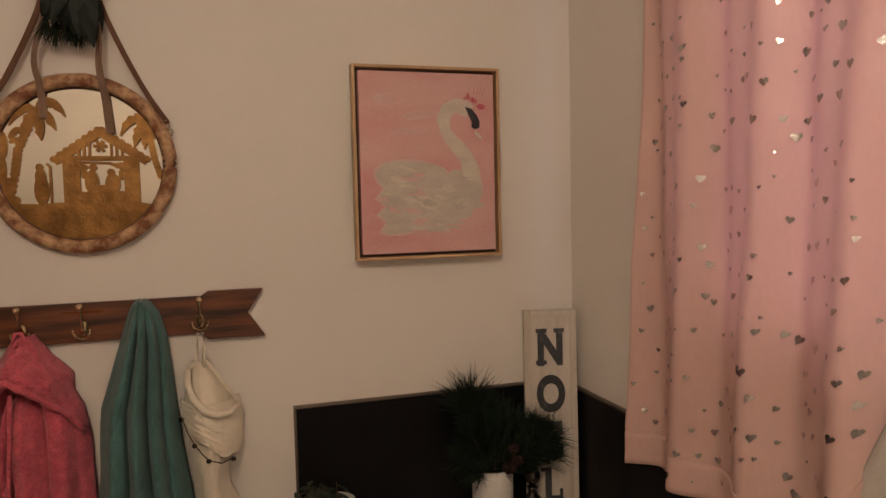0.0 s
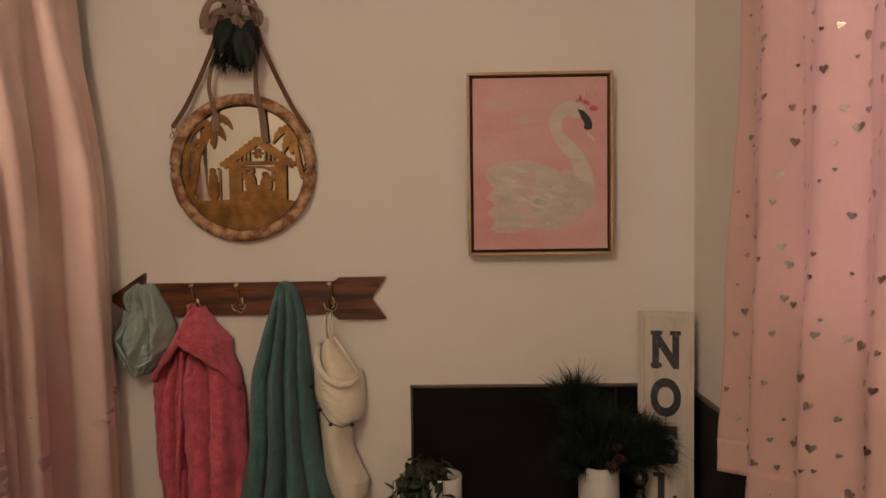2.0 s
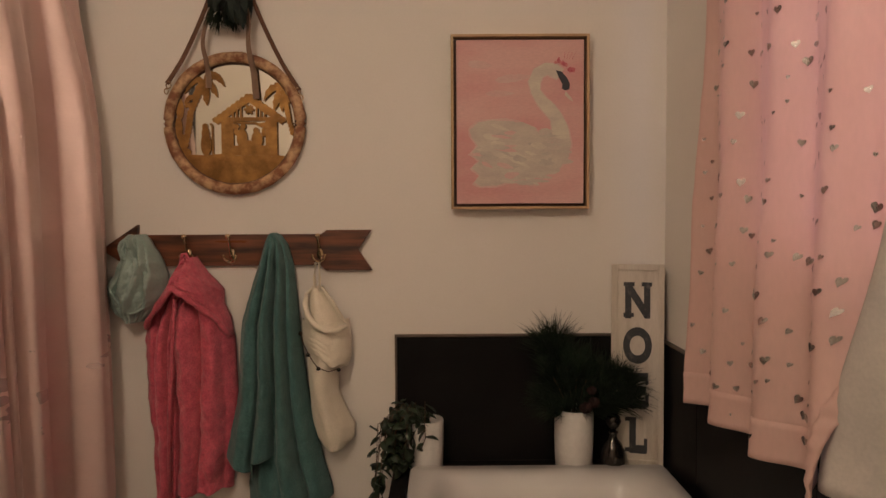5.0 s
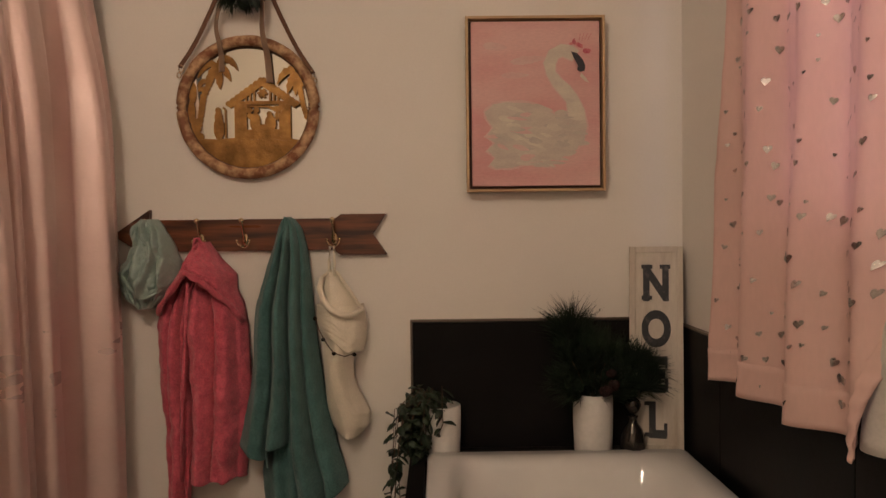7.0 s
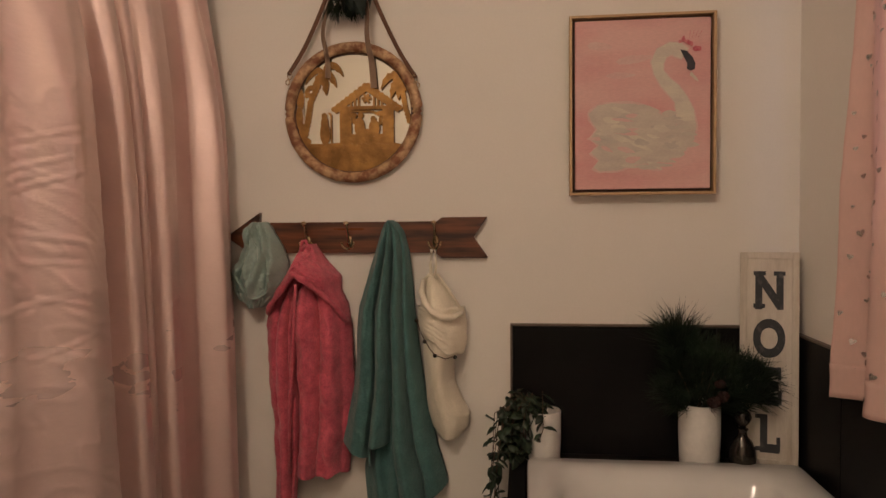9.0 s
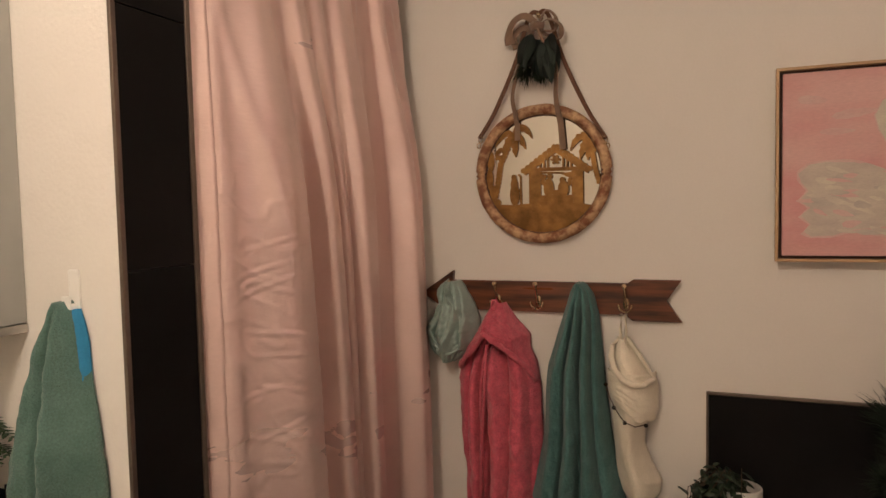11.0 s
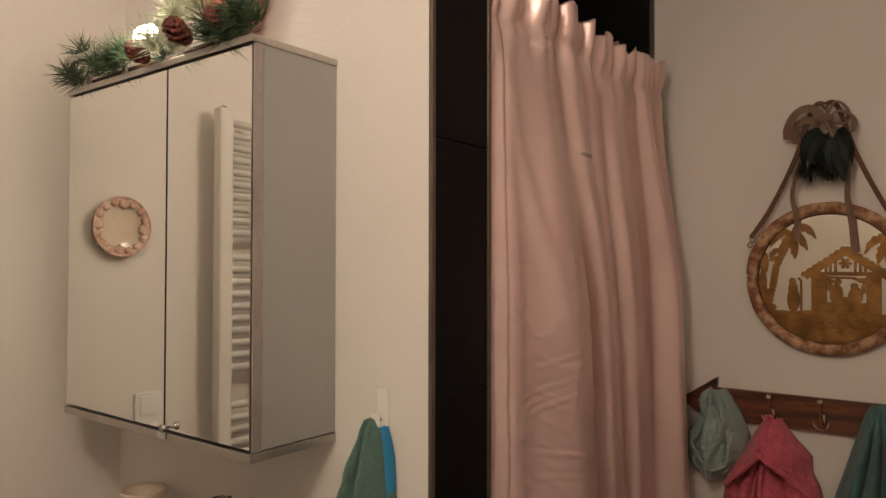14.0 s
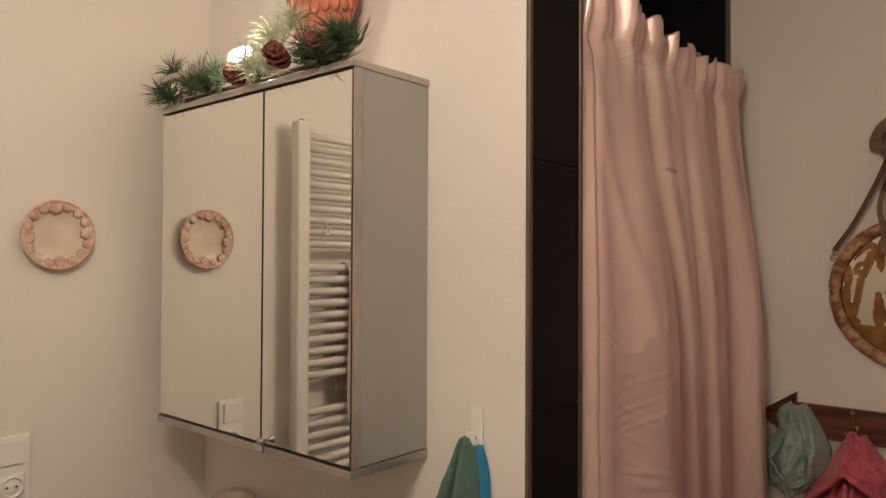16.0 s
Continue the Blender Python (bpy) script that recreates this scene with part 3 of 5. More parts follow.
# ---- things on the north wall ----
def ribbon(points, wide, thick=0.0015, face=(0, -1, 0), waves=0.0):
    """A band through points, its width square to its run and to the face direction."""
    pts = [Vector(p) for p in points]

    def at(s):
        k = s * (len(pts) - 1)
        i = min(int(k), len(pts) - 2)
        t = k - i
        p0, p1, p2, p3 = pts[max(i - 1, 0)], pts[i], pts[i + 1], pts[min(i + 2, len(pts) - 1)]
        return 0.5 * (2 * p1 + (p2 - p0) * t + (2 * p0 - 5 * p1 + 4 * p2 - p3) * t * t + (3 * p1 - p0 - 3 * p2 + p3) * t ** 3)

    def place(u, v):
        d = (at(min(v + .01, 1)) - at(max(v - .01, 0))).normalized()
        side = d.cross(Vector(face))
        side = side.normalized() if side.length > 0.05 else Vector((1, 0, 0))
        w = wide(v) if callable(wide) else wide
        return at(v) + side * (u - 0.5) * w + Vector(face) * waves * math.sin(3.1 * u + 5 * v)

    return sheet(place, 6, 10 * len(pts), thick)


def needles(count, long, spread, seed, stem=0.0, wide=0.0011, droop=0.0):
    """A tuft: thin three-sided needles that leave a short stem along z."""
    rnd = random.Random(seed)
    v, f = [], []
    for k in range(count):
        root = Vector((0, 0, stem * rnd.random()))
        a, b = rnd.uniform(0, 2 * math.pi), spread * math.sqrt(rnd.uniform(0.03, 1))
        d = Vector((math.sin(b) * math.cos(a), math.sin(b) * math.sin(a), math.cos(b)))
        n = long * rnd.uniform(0.6, 1.05)
        s = d.orthogonal().normalized()
        t = d.cross(s)
        mid = root + d * n * 0.55
        tip = root + d * n + Vector((rnd.uniform(-.1, .1), rnd.uniform(-.1, .1), -droop)) * n
        o = len(v)
        for c, w in ((root, wide), (mid, wide * 0.9)):
            for q in range(3):
                e = 2 * math.pi * q / 3
                v.append(c + w * (math.cos(e) * s + math.sin(e) * t))
        v.append(tip)
        for q in range(3):
            r = (q + 1) % 3
            f += [(o + q, o + r, o + 3 + r, o + 3 + q), (o + 3 + q, o + 3 + r, o + 6)]
    return v, f


def pine_cone(r, h, seed):
    rnd = random.Random(seed)
    v, f = lathe([(r * .25, 0), (r * .5, h * .2), (r * .5, h * .55), (r * .2, h * .95)], 8)
    for k in range(46):
        t = (k + 0.5) / 46
        a = k * 2.399
        rr = r * math.sin(math.pi * (0.16 + 0.76 * t)) ** 0.8
        m = pose(0, 0, h * t, 0, 0, math.degrees(a)) @ pose(rr * 0.35, 0, 0, 0, -35 - 40 * t + rnd.uniform(-8, 8), 0)
        n, w = rr * 0.8, r * 0.30
        sv = [(0, -w * .5, 0), (n * .6, -w, 0), (n, -w * .5, .002), (n, w * .5, .002), (n * .6, w, 0), (0, w * .5, 0),
              (0, -w * .4, .003), (n * .6, -w * .8, .004), (n * .95, 0, .006), (n * .6, w * .8, .004), (0, w * .4, .003)]
        sf = [(5, 4, 3, 2, 1, 0), (6, 7, 8, 9, 10), (0, 1, 7, 6), (1, 2, 8, 7), (2, 3, 8), (3, 4, 9, 8), (4, 5, 10, 9), (5, 0, 6, 10)]
        v, f = join((v, f), moved((sv, sf), m))
    return v, f


def disc_pts(cx, cz, r, n=40, a0=0, a1=360):
    return [(cx + r * math.cos(radians(a0 + (a1 - a0) * k / n)), cz + r * math.sin(radians(a0 + (a1 - a0) * k / n))) for k in range(n)]


# round hanging mirror
rm = thing("wall_mirror", (-0.656, NORTH, 1.655), "round bark-framed mirror with gold cut-out scene on a leather strap", "mirror")
ring_pts = [(0.199 * math.cos(2 * math.pi * k / 96), -0.020, 0.199 * math.sin(2 * math.pi * k / 96)) for k in range(96)]
rv, rf = tube(ring_pts, 0.0165, 14, closed=True)
rnv = []
for p in rv:
    p = Vector(p)
    a = math.atan2(p.z, p.x)
    axis = Vector((0.199 * math.cos(a), -0.020, 0.199 * math.sin(a)))
    k = 1 + 0.10 * noise.noise((math.cos(a) * 5, math.sin(a) * 5, 0)) + 0.07 * noise.noise((math.cos(a) * 26, math.sin(a) * 26, (p - axis).y * 90))
    rnv.append(axis + (p - axis) * k)
finish("frame", rnv, rf, BARK, rm, "mottled bark-covered ring")
inner = [(0.184 * math.cos(2 * math.pi * k / 80), -0.020, 0.184 * math.sin(2 * math.pi * k / 80)) for k in range(80)]
finish("inner_rim", *tube(inner, 0.0035, 8, closed=True), SHADOW_GAP, rm, "dark inner rim")
part("glass", slab(disc_pts(0, 0, 0.188, 64), -0.001, 0.001), OLD_MIRROR, rm, "mirror glass").matrix_basis = pose(0, -0.0090, 0, 0.1, 0, 2.0)
gold = bmesh.new()


def cut(outline, y=-0.0185, thick=0.0018):
    b = slab(outline, y, y + thick)
    me = bpy.data.meshes.new("cut")
    b.to_mesh(me)
    b.free()
    gold.from_mesh(me)
    bpy.data.meshes.remove(me)


def bar(x0, z0, x1, z1, w, w2=None):
    d = Vector((x1 - x0, z1 - z0)).normalized()
    n = Vector((-d.y, d.x))
    w2 = w if w2 is None else w2
    cut([(x0 - n.x * w, z0 - n.y * w), (x1 - n.x * w2, z1 - n.y * w2), (x1 + n.x * w2, z1 + n.y * w2), (x0 + n.x * w, z0 + n.y * w)], y=-0.0185 - random.uniform(0, .0012))


def blob(cx, cz, rx, rz, n=14):
    cut([(cx + rx * math.cos(2 * math.pi * k / n), cz + rz * math.sin(2 * math.pi * k / n)) for k in range(n)], y=-0.0185 - random.uniform(0, .0012))


def frond(cx, cz, tx, tz, lift, wide):
    """A palm leaf from the crown to its tip, arched by lift, with a notched lower edge."""
    mx, mz = (cx + tx) / 2, (cz + tz) / 2 + lift
    upper, lower = [], []
    for k in range(9):
        t = k / 8
        x = (1 - t) ** 2 * cx + 2 * t * (1 - t) * mx + t * t * tx
        z = (1 - t) ** 2 * cz + 2 * t * (1 - t) * mz + t * t * tz
        dx, dz = 2 * (1 - t) * (mx - cx) + 2 * t * (tx - mx), 2 * (1 - t) * (mz - cz) + 2 * t * (tz - mz)
        n = math.hypot(dx, dz)
        w = wide * math.sin(math.pi * (0.10 + 0.88 * t)) ** .8
        upper.append((x - dz / n * w, z + dx / n * w))
        lower.append((x + dz / n * w * (.7 if k % 2 else 1.1), z - dx / n * w * (.7 if k % 2 else 1.1)))
    cut(upper + lower[::-1], y=-0.0185 - random.uniform(0, .0012))


def trunk(points, w):
    for (x0, z0), (x1, z1) in zip(points, points[1:]):
        for k in range(5):
            t = k / 5
            blob(x0 + (x1 - x0) * t, z0 + (z1 - z0) * t, w, w * .9, 8)


# ground, stable, palms, plain upright shapes
random.seed(4)
cut([(0.187 * math.cos(radians(a)), 0.187 * math.sin(radians(a))) for a in range(211, 330, 4)], y=-0.0185)
cut([(-0.158, -0.1), (-.14, -.092), (-.10, -.094), (-.03, -.090), (.05, -.09), (.13, -.095), (.157, -.1), (.12, -.12), (-.12, -.12)], y=-.0180)
bar(-0.0235, -0.10, -0.0235, 0.012, 0.0185)
bar(0.1095, -0.10, 0.1095, 0.012, 0.0175)
bar(.043, -.096, .043, -.066, .055)
bar(-0.060, 0.006, 0.046, 0.080, 0.0105)
bar(0.146, 0.006, 0.038, 0.080, 0.0105)
for k in range(8):
    t = k / 7
    blob(-.060 + .098 * t, .012 + .070 * t, .0085, .0085, 8)
    blob(.146 - .098 * t, .012 + .070 * t, .0085, .0085, 8)
bar(-0.044, 0.014, 0.130, 0.014, 0.0055)
for x, h in ((-.006, .030), (.006, .036), (.018, .040), (.066, .040), (.078, .036), (.090, .030)):
    bar(x, .012, x, .012 + h, .0026)
for a in range(0, 180, 60):
    bar(.042 - .015 * math.cos(radians(a)), .043 - .015 * math.sin(radians(a)), .042 + .015 * math.cos(radians(a)), .043 + .015 * math.sin(radians(a)), .0038)
blob(.020, -.044, .016, .030); blob(.024, -.008, .0085, .009); blob(.066, -.048, .017, .026); blob(.063, -.020, .0085, .009)
blob(.043, -.060, .014, .010); blob(-.002, -.008, .016, .008); blob(.088, -.004, .019, .008); blob(.004, -.024, .007, .012); blob(.086, -.026, .006, .014)
bar(-.012, .004, .060, .002, .003); bar(.060, .002, .098, -.012, .004)
blob(-.089, -.062, .016, .036); blob(-.090, -.030, .012, .020); blob(-.091, -.008, .0085, .010); bar(-.069, -.098, -.069, -.004, .0026); bar(-.069, -.006, -.076, .001, .0026)
trunk(((-.158, -.090), (-.143, -.023), (-.134, .034), (-.106, .095), (-.090, .125)), .0105)
for x, z, rx, rz in ((-.166, .045, .012, .034), (-.170, -.012, .011, .036), (-.160, -.058, .012, .028), (-.152, -.085, .018, .012)):
    blob(x, z, rx, rz)
for tx, tz, lift, w in ((-.030, .112, .050, .012), (-.052, .080, .020, .012), (-.084, .056, .0, .012), (-.126, .066, .020, .011), (-.150, .090, .040, .010), (-.060, .150, .020, .008)):
    frond(-.090, .128, tx, tz, lift, w)
frond(-.150, .060, -.118, .078, .02, .008)
frond(-.150, .050, -.120, .042, .02, .008)
trunk(((.146, .092), (.156, .055), (.163, .013), (.178, -.040)), .0085)
for tx, tz, lift, w in ((.088, .068, .046, .011), (.118, .040, .020, .012), (.142, .036, .0, .009), (.166, .060, .020, .010), (.120, .112, .02, .009)):
    frond(.142, .100, tx, tz, lift, w)
part("cutout", gold, GOLD, rm, "hammered gold metal cut-out")
for side, cx, cz in ((-1, -0.199, 0.119), (1, 0.199, 0.098)):
    finish("strap", *ribbon([(cx, -0.03, cz), (cx * 0.72, -0.032, cz + (0.40 - cz) * .30), (cx * .38, -0.034, cz + (.484 - cz) * .62), (side * .03, -0.036, .478), (0, -.034, .487)], 0.0125, 0.004), LEATHER, rm, "brown leather strap")
    loop = [(cx + side * (-.004 + .007 * math.cos(2 * math.pi * k / 16)), -.03 + .002 * math.sin(k), cz - .004 + .011 * math.sin(2 * math.pi * k / 16)) for k in range(16)]
    finish("buckle", *tube(loop, 0.0018, 6, closed=True), BRASS, rm, "small brass ring")
    loop = [(cx + side * (.004 + .006 * math.cos(2 * math.pi * k / 16)), -.026, cz - .022 + .008 * math.sin(2 * math.pi * k / 16)) for k in range(16)]
    finish("hook_ring", *tube(loop, 0.0016, 6, closed=True), BRASS, rm, "small brass ring")
finish("peg", *tube([(0, 0, .478), (0, -.03, .478), (0, -.05, .480)], 0.006, 10), BRASS, rm)

bow = thing("bow_decoration", (-0.656, NORTH - 0.045, 2.09), "taupe ribbon bow with dark evergreen sprig above the mirror", "bow")
finish("bow_loop", *ribbon([(0, 0, .012), (-.034, -.018, .040), (-.070, -.014, .030), (-.090, -.004, -.006), (-.088, .004, -.036)], lambda t: .020 + .018 * t, 0.002, face=(-.25, -.85, .45)), RIBBON, bow)
finish("bow_loop", *ribbon([(-.010, .002, .0), (-.050, .004, .010), (-.078, .006, -.012), (-.070, .008, -.050)], .022, 0.002, face=(-.2, -.9, .3)), RIBBON, bow)
for dx, dz, wide in ((.070, -.012, .016), (.056, .014, .012)):
    finish("bow_loop", *ribbon([(0, 0, .008), (dx * .5, -.016, dz + .036), (dx, -.008, dz + .016), (dx * .92, .002, dz - .020), (dx * .4, .004, dz * .5 - .012), (0, 0, 0)], wide, 0.002, face=(.2, -.55, .8)), RIBBON, bow)
finish("bow_knot", *tube([(-.016, -.008, .006), (0, -.018, .010), (.018, -.008, .004)], 0.014, 10), RIBBON, bow)
finish("ribbon_tail", *ribbon([(-.012, -.01, 0), (-.052, -.012, -.09), (-.082, -.004, -.19), (-.076, .002, -.25), (-.076, .019, -.278), (-.076, .022, -.328)], lambda t: 0.012 + .004 * t, 0.0016, waves=.003), RIBBON, bow)
finish("ribbon_tail", *ribbon([(.004, -.02, 0), (.030, -.03, -.06), (.058, -.022, -.12), (.054, -.010, -.20), (.058, .001, -.25), (.062, .020, -.285), (.068, .022, -.362)], lambda t: 0.009 + .011 * t, 0.0016, waves=.003), RIBBON, bow)
rnd = random.Random(17)
for k in range(20):
    lean = -34 + 58 * ((k * 7) % 20) / 19 + rnd.uniform(-4, 4)
    long, wide = rnd.uniform(.080, .118) * (1 - .004 * abs(lean)), rnd.uniform(.015, .024)

    def blade(u, v):
        side = (u - .5) * 2
        w = wide * math.sin(math.pi * (.06 + .92 * v ** .8)) * (1 + .05 * math.sin(40 * v))
        return side * w, -.010 * math.sin(math.pi * v) + .35 * abs(side) * w * .5, -long * v

    root = pose(.022 + .0010 * lean, -.004 - .0022 * ((k * 3) % 20), -.010 - .055 * rnd.random(), rnd.uniform(-14, 6), -lean * .8, rnd.uniform(-45, 45))
    finish("leaf", *moved(sheet(blade, 8, 14, .0012), root), BOW_LEAF, bow, "broad dark evergreen leaf")
for k in range(5):
    finish("sprig", *moved(needles(60, .06, .5, 40 + k, stem=.03, wide=.0012), pose(-.048 + .020 * k, -.012, -.090 - .010 * (k % 2), 0, 180 + 14 - 6 * k, 0)), NEEDLE_DARK, bow)

# swan-shaped pale area on a pink canvas, kept as plain painted shapes
pc = thing("framed_painting", (0.2065, NORTH - .014, 1.652), "pink canvas with a pale painted shape in a wooden frame", "painting")
PW, PH = 0.2075, 0.2605
for lo, hi in (((-PW, -.036, -PH), (-PW + .008, -.002, PH)), ((PW - .008, -.036, -PH), (PW, -.002, PH)),
               ((-PW + .008, -.036, PH - .008), (PW - .008, -.002, PH)), ((-PW + .008, -.036, -PH), (PW - .008, -.002, -PH + .008))):
    part("frame_bar", box(lo, hi, 0.0012), LIGHT_WOOD, pc, "light wooden frame bar")
part("hanging_block", box((-.03, -.003, PH - .06), (.03, .014, PH - .04)), LIGHT_WOOD, pc, "wooden spacer at the wall")
part("frame_back", box((-PW + .008, -.008, -PH + .008), (PW - .008, -.003, PH - .008)), SHADOW_GAP, pc, "dark brown recess")
part("canvas", box((-PW + .0165, -.033, -PH + .0165), (PW - .0165, -.008, PH - .0165), 0.002), CANVAS, pc, "pink painted canvas")


def dab(name, outline, y, mat, label=""):
    part(name, slab(outline, y, y + 0.0006), mat, pc, label)


def feather(cx, cz, long, wide, lean, n=16):
    c, s = math.cos(radians(lean)), math.sin(radians(lean))
    out = []
    for k in range(n):
        a = 2 * math.pi * k / n
        x, z = long * math.cos(a), wide * math.sin(a) * (1 - 0.35 * math.cos(a))
        out.append((cx + x * c - z * s, cz + x * s + z * c))
    return out


BODY = [(-.155, -.022), (-.128, .002), (-.085, .008), (-.022, .006), (.030, -.012), (.062, -.034), (.088, -.040), (.112, -.020), (.128, .0), (.146, -.030), (.156, -.068), (.148, -.105),
        (.122, -.138), (.084, -.158), (.040, -.172), (-.020, -.178), (-.070, -.192), (-.120, -.194), (-.142, -.183), (-.124, -.160), (-.148, -.138), (-.126, -.116), (-.152, -.096), (-.130, -.070), (-.150, -.044)]


def brushed(outline, swell, seed):
    """The outline, thickened with an uneven brushed edge."""
    cx = sum(x for x, z in outline) / len(outline)
    cz = sum(z for x, z in outline) / len(outline)
    out = []
    for k, (x, z) in enumerate(outline):
        nx, nz = outline[(k + 1) % len(outline)]
        for t in (0, .33, .67):
            px, pz = x + (nx - x) * t, z + (nz - z) * t
            w = swell + .0035 * noise.noise((px * 60, pz * 60, seed))
            d = math.hypot(px - cx, pz - cz) or 1
            out.append((px + (px - cx) / d * w, pz + (pz - cz) / d * w))
    return out


rnd = random.Random(5)
for k in range(9):
    x, z = ((-.10, .10), (-.02, .13), (-.14, .05), (.0, .07), (-.06, .085), (.02, .17), (.13, .03), (-.12, .17), (.05, -.215))[k]
    dab("brush_stroke", brushed(feather(x, z, rnd.uniform(.03, .055), rnd.uniform(.006, .012), rnd.uniform(-8, 8), 10), .002, k), -.0331 - .00004 * k, BLUSH if k % 3 == 1 else CANVAS)
dab("painted_shape", brushed(BODY, .0035, 1), -.0336, BLUSH, "blush edge of the pale shape")
dab("painted_shape", brushed(BODY, -.003, 3), -.0340, PALE_PAINT, "pale grey brushed paint")
neck = [(.124, -.060), (.120, -.025), (.108, .012), (.088, .038), (.064, .062), (.046, .090), (.042, .118), (.054, .145), (.078, .157), (.100, .153), (.120, .140)]
for grow, y, mat in ((.0035, -.0343, BLUSH), (0, -.0346, PALE_STROKE)):
    left, right = [], []
    for k, (x, z) in enumerate(neck):
        a, b = Vector(neck[max(k - 1, 0)]), Vector(neck[min(k + 1, len(neck) - 1)])
        d = (b - a).normalized()
        w = 0.026 - 0.010 * min(k / 4, 1) + 0.003 * (k > 6) + grow + .002 * math.sin(2.3 * k)
        left.append((x - d.y * w, z + d.x * w))
        right.append((x + d.y * w, z - d.x * w))
    dab("painted_shape", left + right[::-1], y, mat, "cream brushed paint")
for k in range(74):
    x, z = rnd.uniform(-.135, .135), rnd.uniform(-.185, -.005)
    if z < .004 - .32 * max(x, 0) + .9 * max(x - .10, 0) and ((x - .0) / .150) ** 2 + ((z + .098) / .098) ** 2 < .92:
        tone = (PALE_STROKE, PALE_PAINT, GREY_STROKE, PALE_STROKE, BLUSH)[k % 5] if x < .06 else (PALE_PAINT, GREY_STROKE)[k % 2]
        dab("brush_stroke", brushed(feather(x, z, rnd.uniform(.014, .034), rnd.uniform(.0035, .0085), rnd.uniform(-30, 12), 9), .0015, k), -.0349 - .000015 * k, tone)
dab("painted_shape", [(.106, .153), (.124, .148), (.140, .130), (.148, .112), (.146, .096), (.134, .093), (.124, .098), (.126, .112), (.116, .130)], -.0362, DARK_PAINT, "black painted patch")
dab("painted_shape", [(.136, .090), (.150, .074), (.158, .060), (.146, .066), (.132, .080)], -.0361, PALE_STROKE)
for k in range(15):
    dab("paint_dot", feather(.110 + .0034 * k + rnd.uniform(-.004, .004), .182 - .0022 * k + rnd.uniform(-.008, .008), rnd.uniform(.004, .009), rnd.uniform(.004, .0065), rnd.uniform(0, 180), 9), -.0364 - .00003 * k, RED_PAINT)
for k in range(4):
    x = .130 + .008 * k
    dab("paint_line", [(x, .185), (x + .001, .185), (x + .004 + .003 * k, .206), (x + .003 + .003 * k, .206)], -.0363, RED_PAINT)

# arrow-shaped peg rail
rack = thing("coat_rack", (-0.66, NORTH, 1.27), "dark-stained wooden arrow rail with brass hooks", "coat rack")


def chamfered(outline, y0, y1):
    b = slab(outline, y0, y1)
    es = [e for e in b.edges if len(e.link_faces) == 2 and e.calc_face_angle(0) > 0.8]
    bmesh.ops.bevel(b, geom=es, offset=0.0015, segments=1, affect="EDGES")
    return b


part("board", chamfered([(-.300, -.047), (.258, -.047), (.258, .049), (-.300, .049)], -.018, -.001), WOOD, rack)
part("arrow_head", chamfered([(-.411, .005), (-.298, .081), (-.300, .049), (-.3005, -.047), (-.298, -.070)], -.022, -.001), WOOD, rack, "pointed arrow head board")
part("arrow_tail", chamfered([(.2585, -.050), (.276, -.063), (.417, -.063), (.374, 0), (.414, .061), (.278, .061), (.2585, .048)], -.022, -.001), WOOD, rack, "notched arrow tail board")
for x in (-.297, -.144, -.012, .124, .257):
    hk = finish("hook", *join(moved(lathe([(.004, 0), (.010, .001), (.010, .004), (.004, .006)], 14), pose(x, -.018, -.012, 90, 0, 0) @ Matrix.Diagonal((1, 1.9, 1, 1))),
                tube([(x, -.022, -.020), (x, -.034, -.012), (x, -.042, .010), (x, -.054, .032), (x, -.060, .040)], lambda t: .0042 - .001 * t, 10),
                moved(lathe([(.001, -.0085), (.006, -.006), (.0088, 0), (.006, .006), (.001, .0085)], 14), pose(x, -.061, .044)),
                tube([(x - .019, -.044, -.018), (x - .015, -.044, -.027), (x - .006, -.036, -.033), (x, -.030, -.036), (x + .006, -.036, -.033), (x + .015, -.044, -.027), (x + .019, -.044, -.018)], .0030, 8),
                moved(lathe([(.001, -.004), (.0042, 0), (.001, .004)], 10), pose(x - .019, -.044, -.015)),
                moved(lathe([(.001, -.004), (.0042, 0), (.001, .004)], 10), pose(x + .019, -.044, -.015))), BRASS, rack, "aged brass double hook")


def drape(rows, z0, z1, deep, ridges, seed, crease=0.004, back=NORTH - 0.004, facing=-1, jag=None, nu=90, nv=110):
    """Hanging cloth: rows (z, left, right); ridges (u at top, u at bottom, width, height)."""
    def place(u, v):
        bottom = z1 + (jag(u) if jag else 0)
        z = z0 + (bottom - z0) * v
        xl, xr = lerp_rows(rows, -z)
        x = xl + (xr - xl) * u
        h = max(math.sin(math.pi * u), 0) ** 0.55 * (deep(v) if callable(deep) else deep)
        for a, b, w, amp in ridges:
            c = a + (b - a) * v + 0.02 * math.sin(5 * v + 9 * a)
            h += amp * math.exp(-((u - c) / w) ** 2) * smoothstep(0, .12, v) * min(1, 6 * u, 6 * (1 - u))
        h += crease * noise.noise((u * 5 + seed, v * 10, seed)) + crease * 0.45 * noise.noise((u * 13, v * 26, seed + 3.3)) + crease * 0.16 * noise.noise((u * 31, v * 64, seed + 6.1))
        return x, back + facing * max(h, 0.001), z
    return sheet(place, nu, nv, 0.005)


def rows_of(*r):
    return [(-z, a, b) for z, a, b in r]


def local(mesh, ob):
    return [Vector(p) - ob.location for p in mesh[0]], mesh[1]


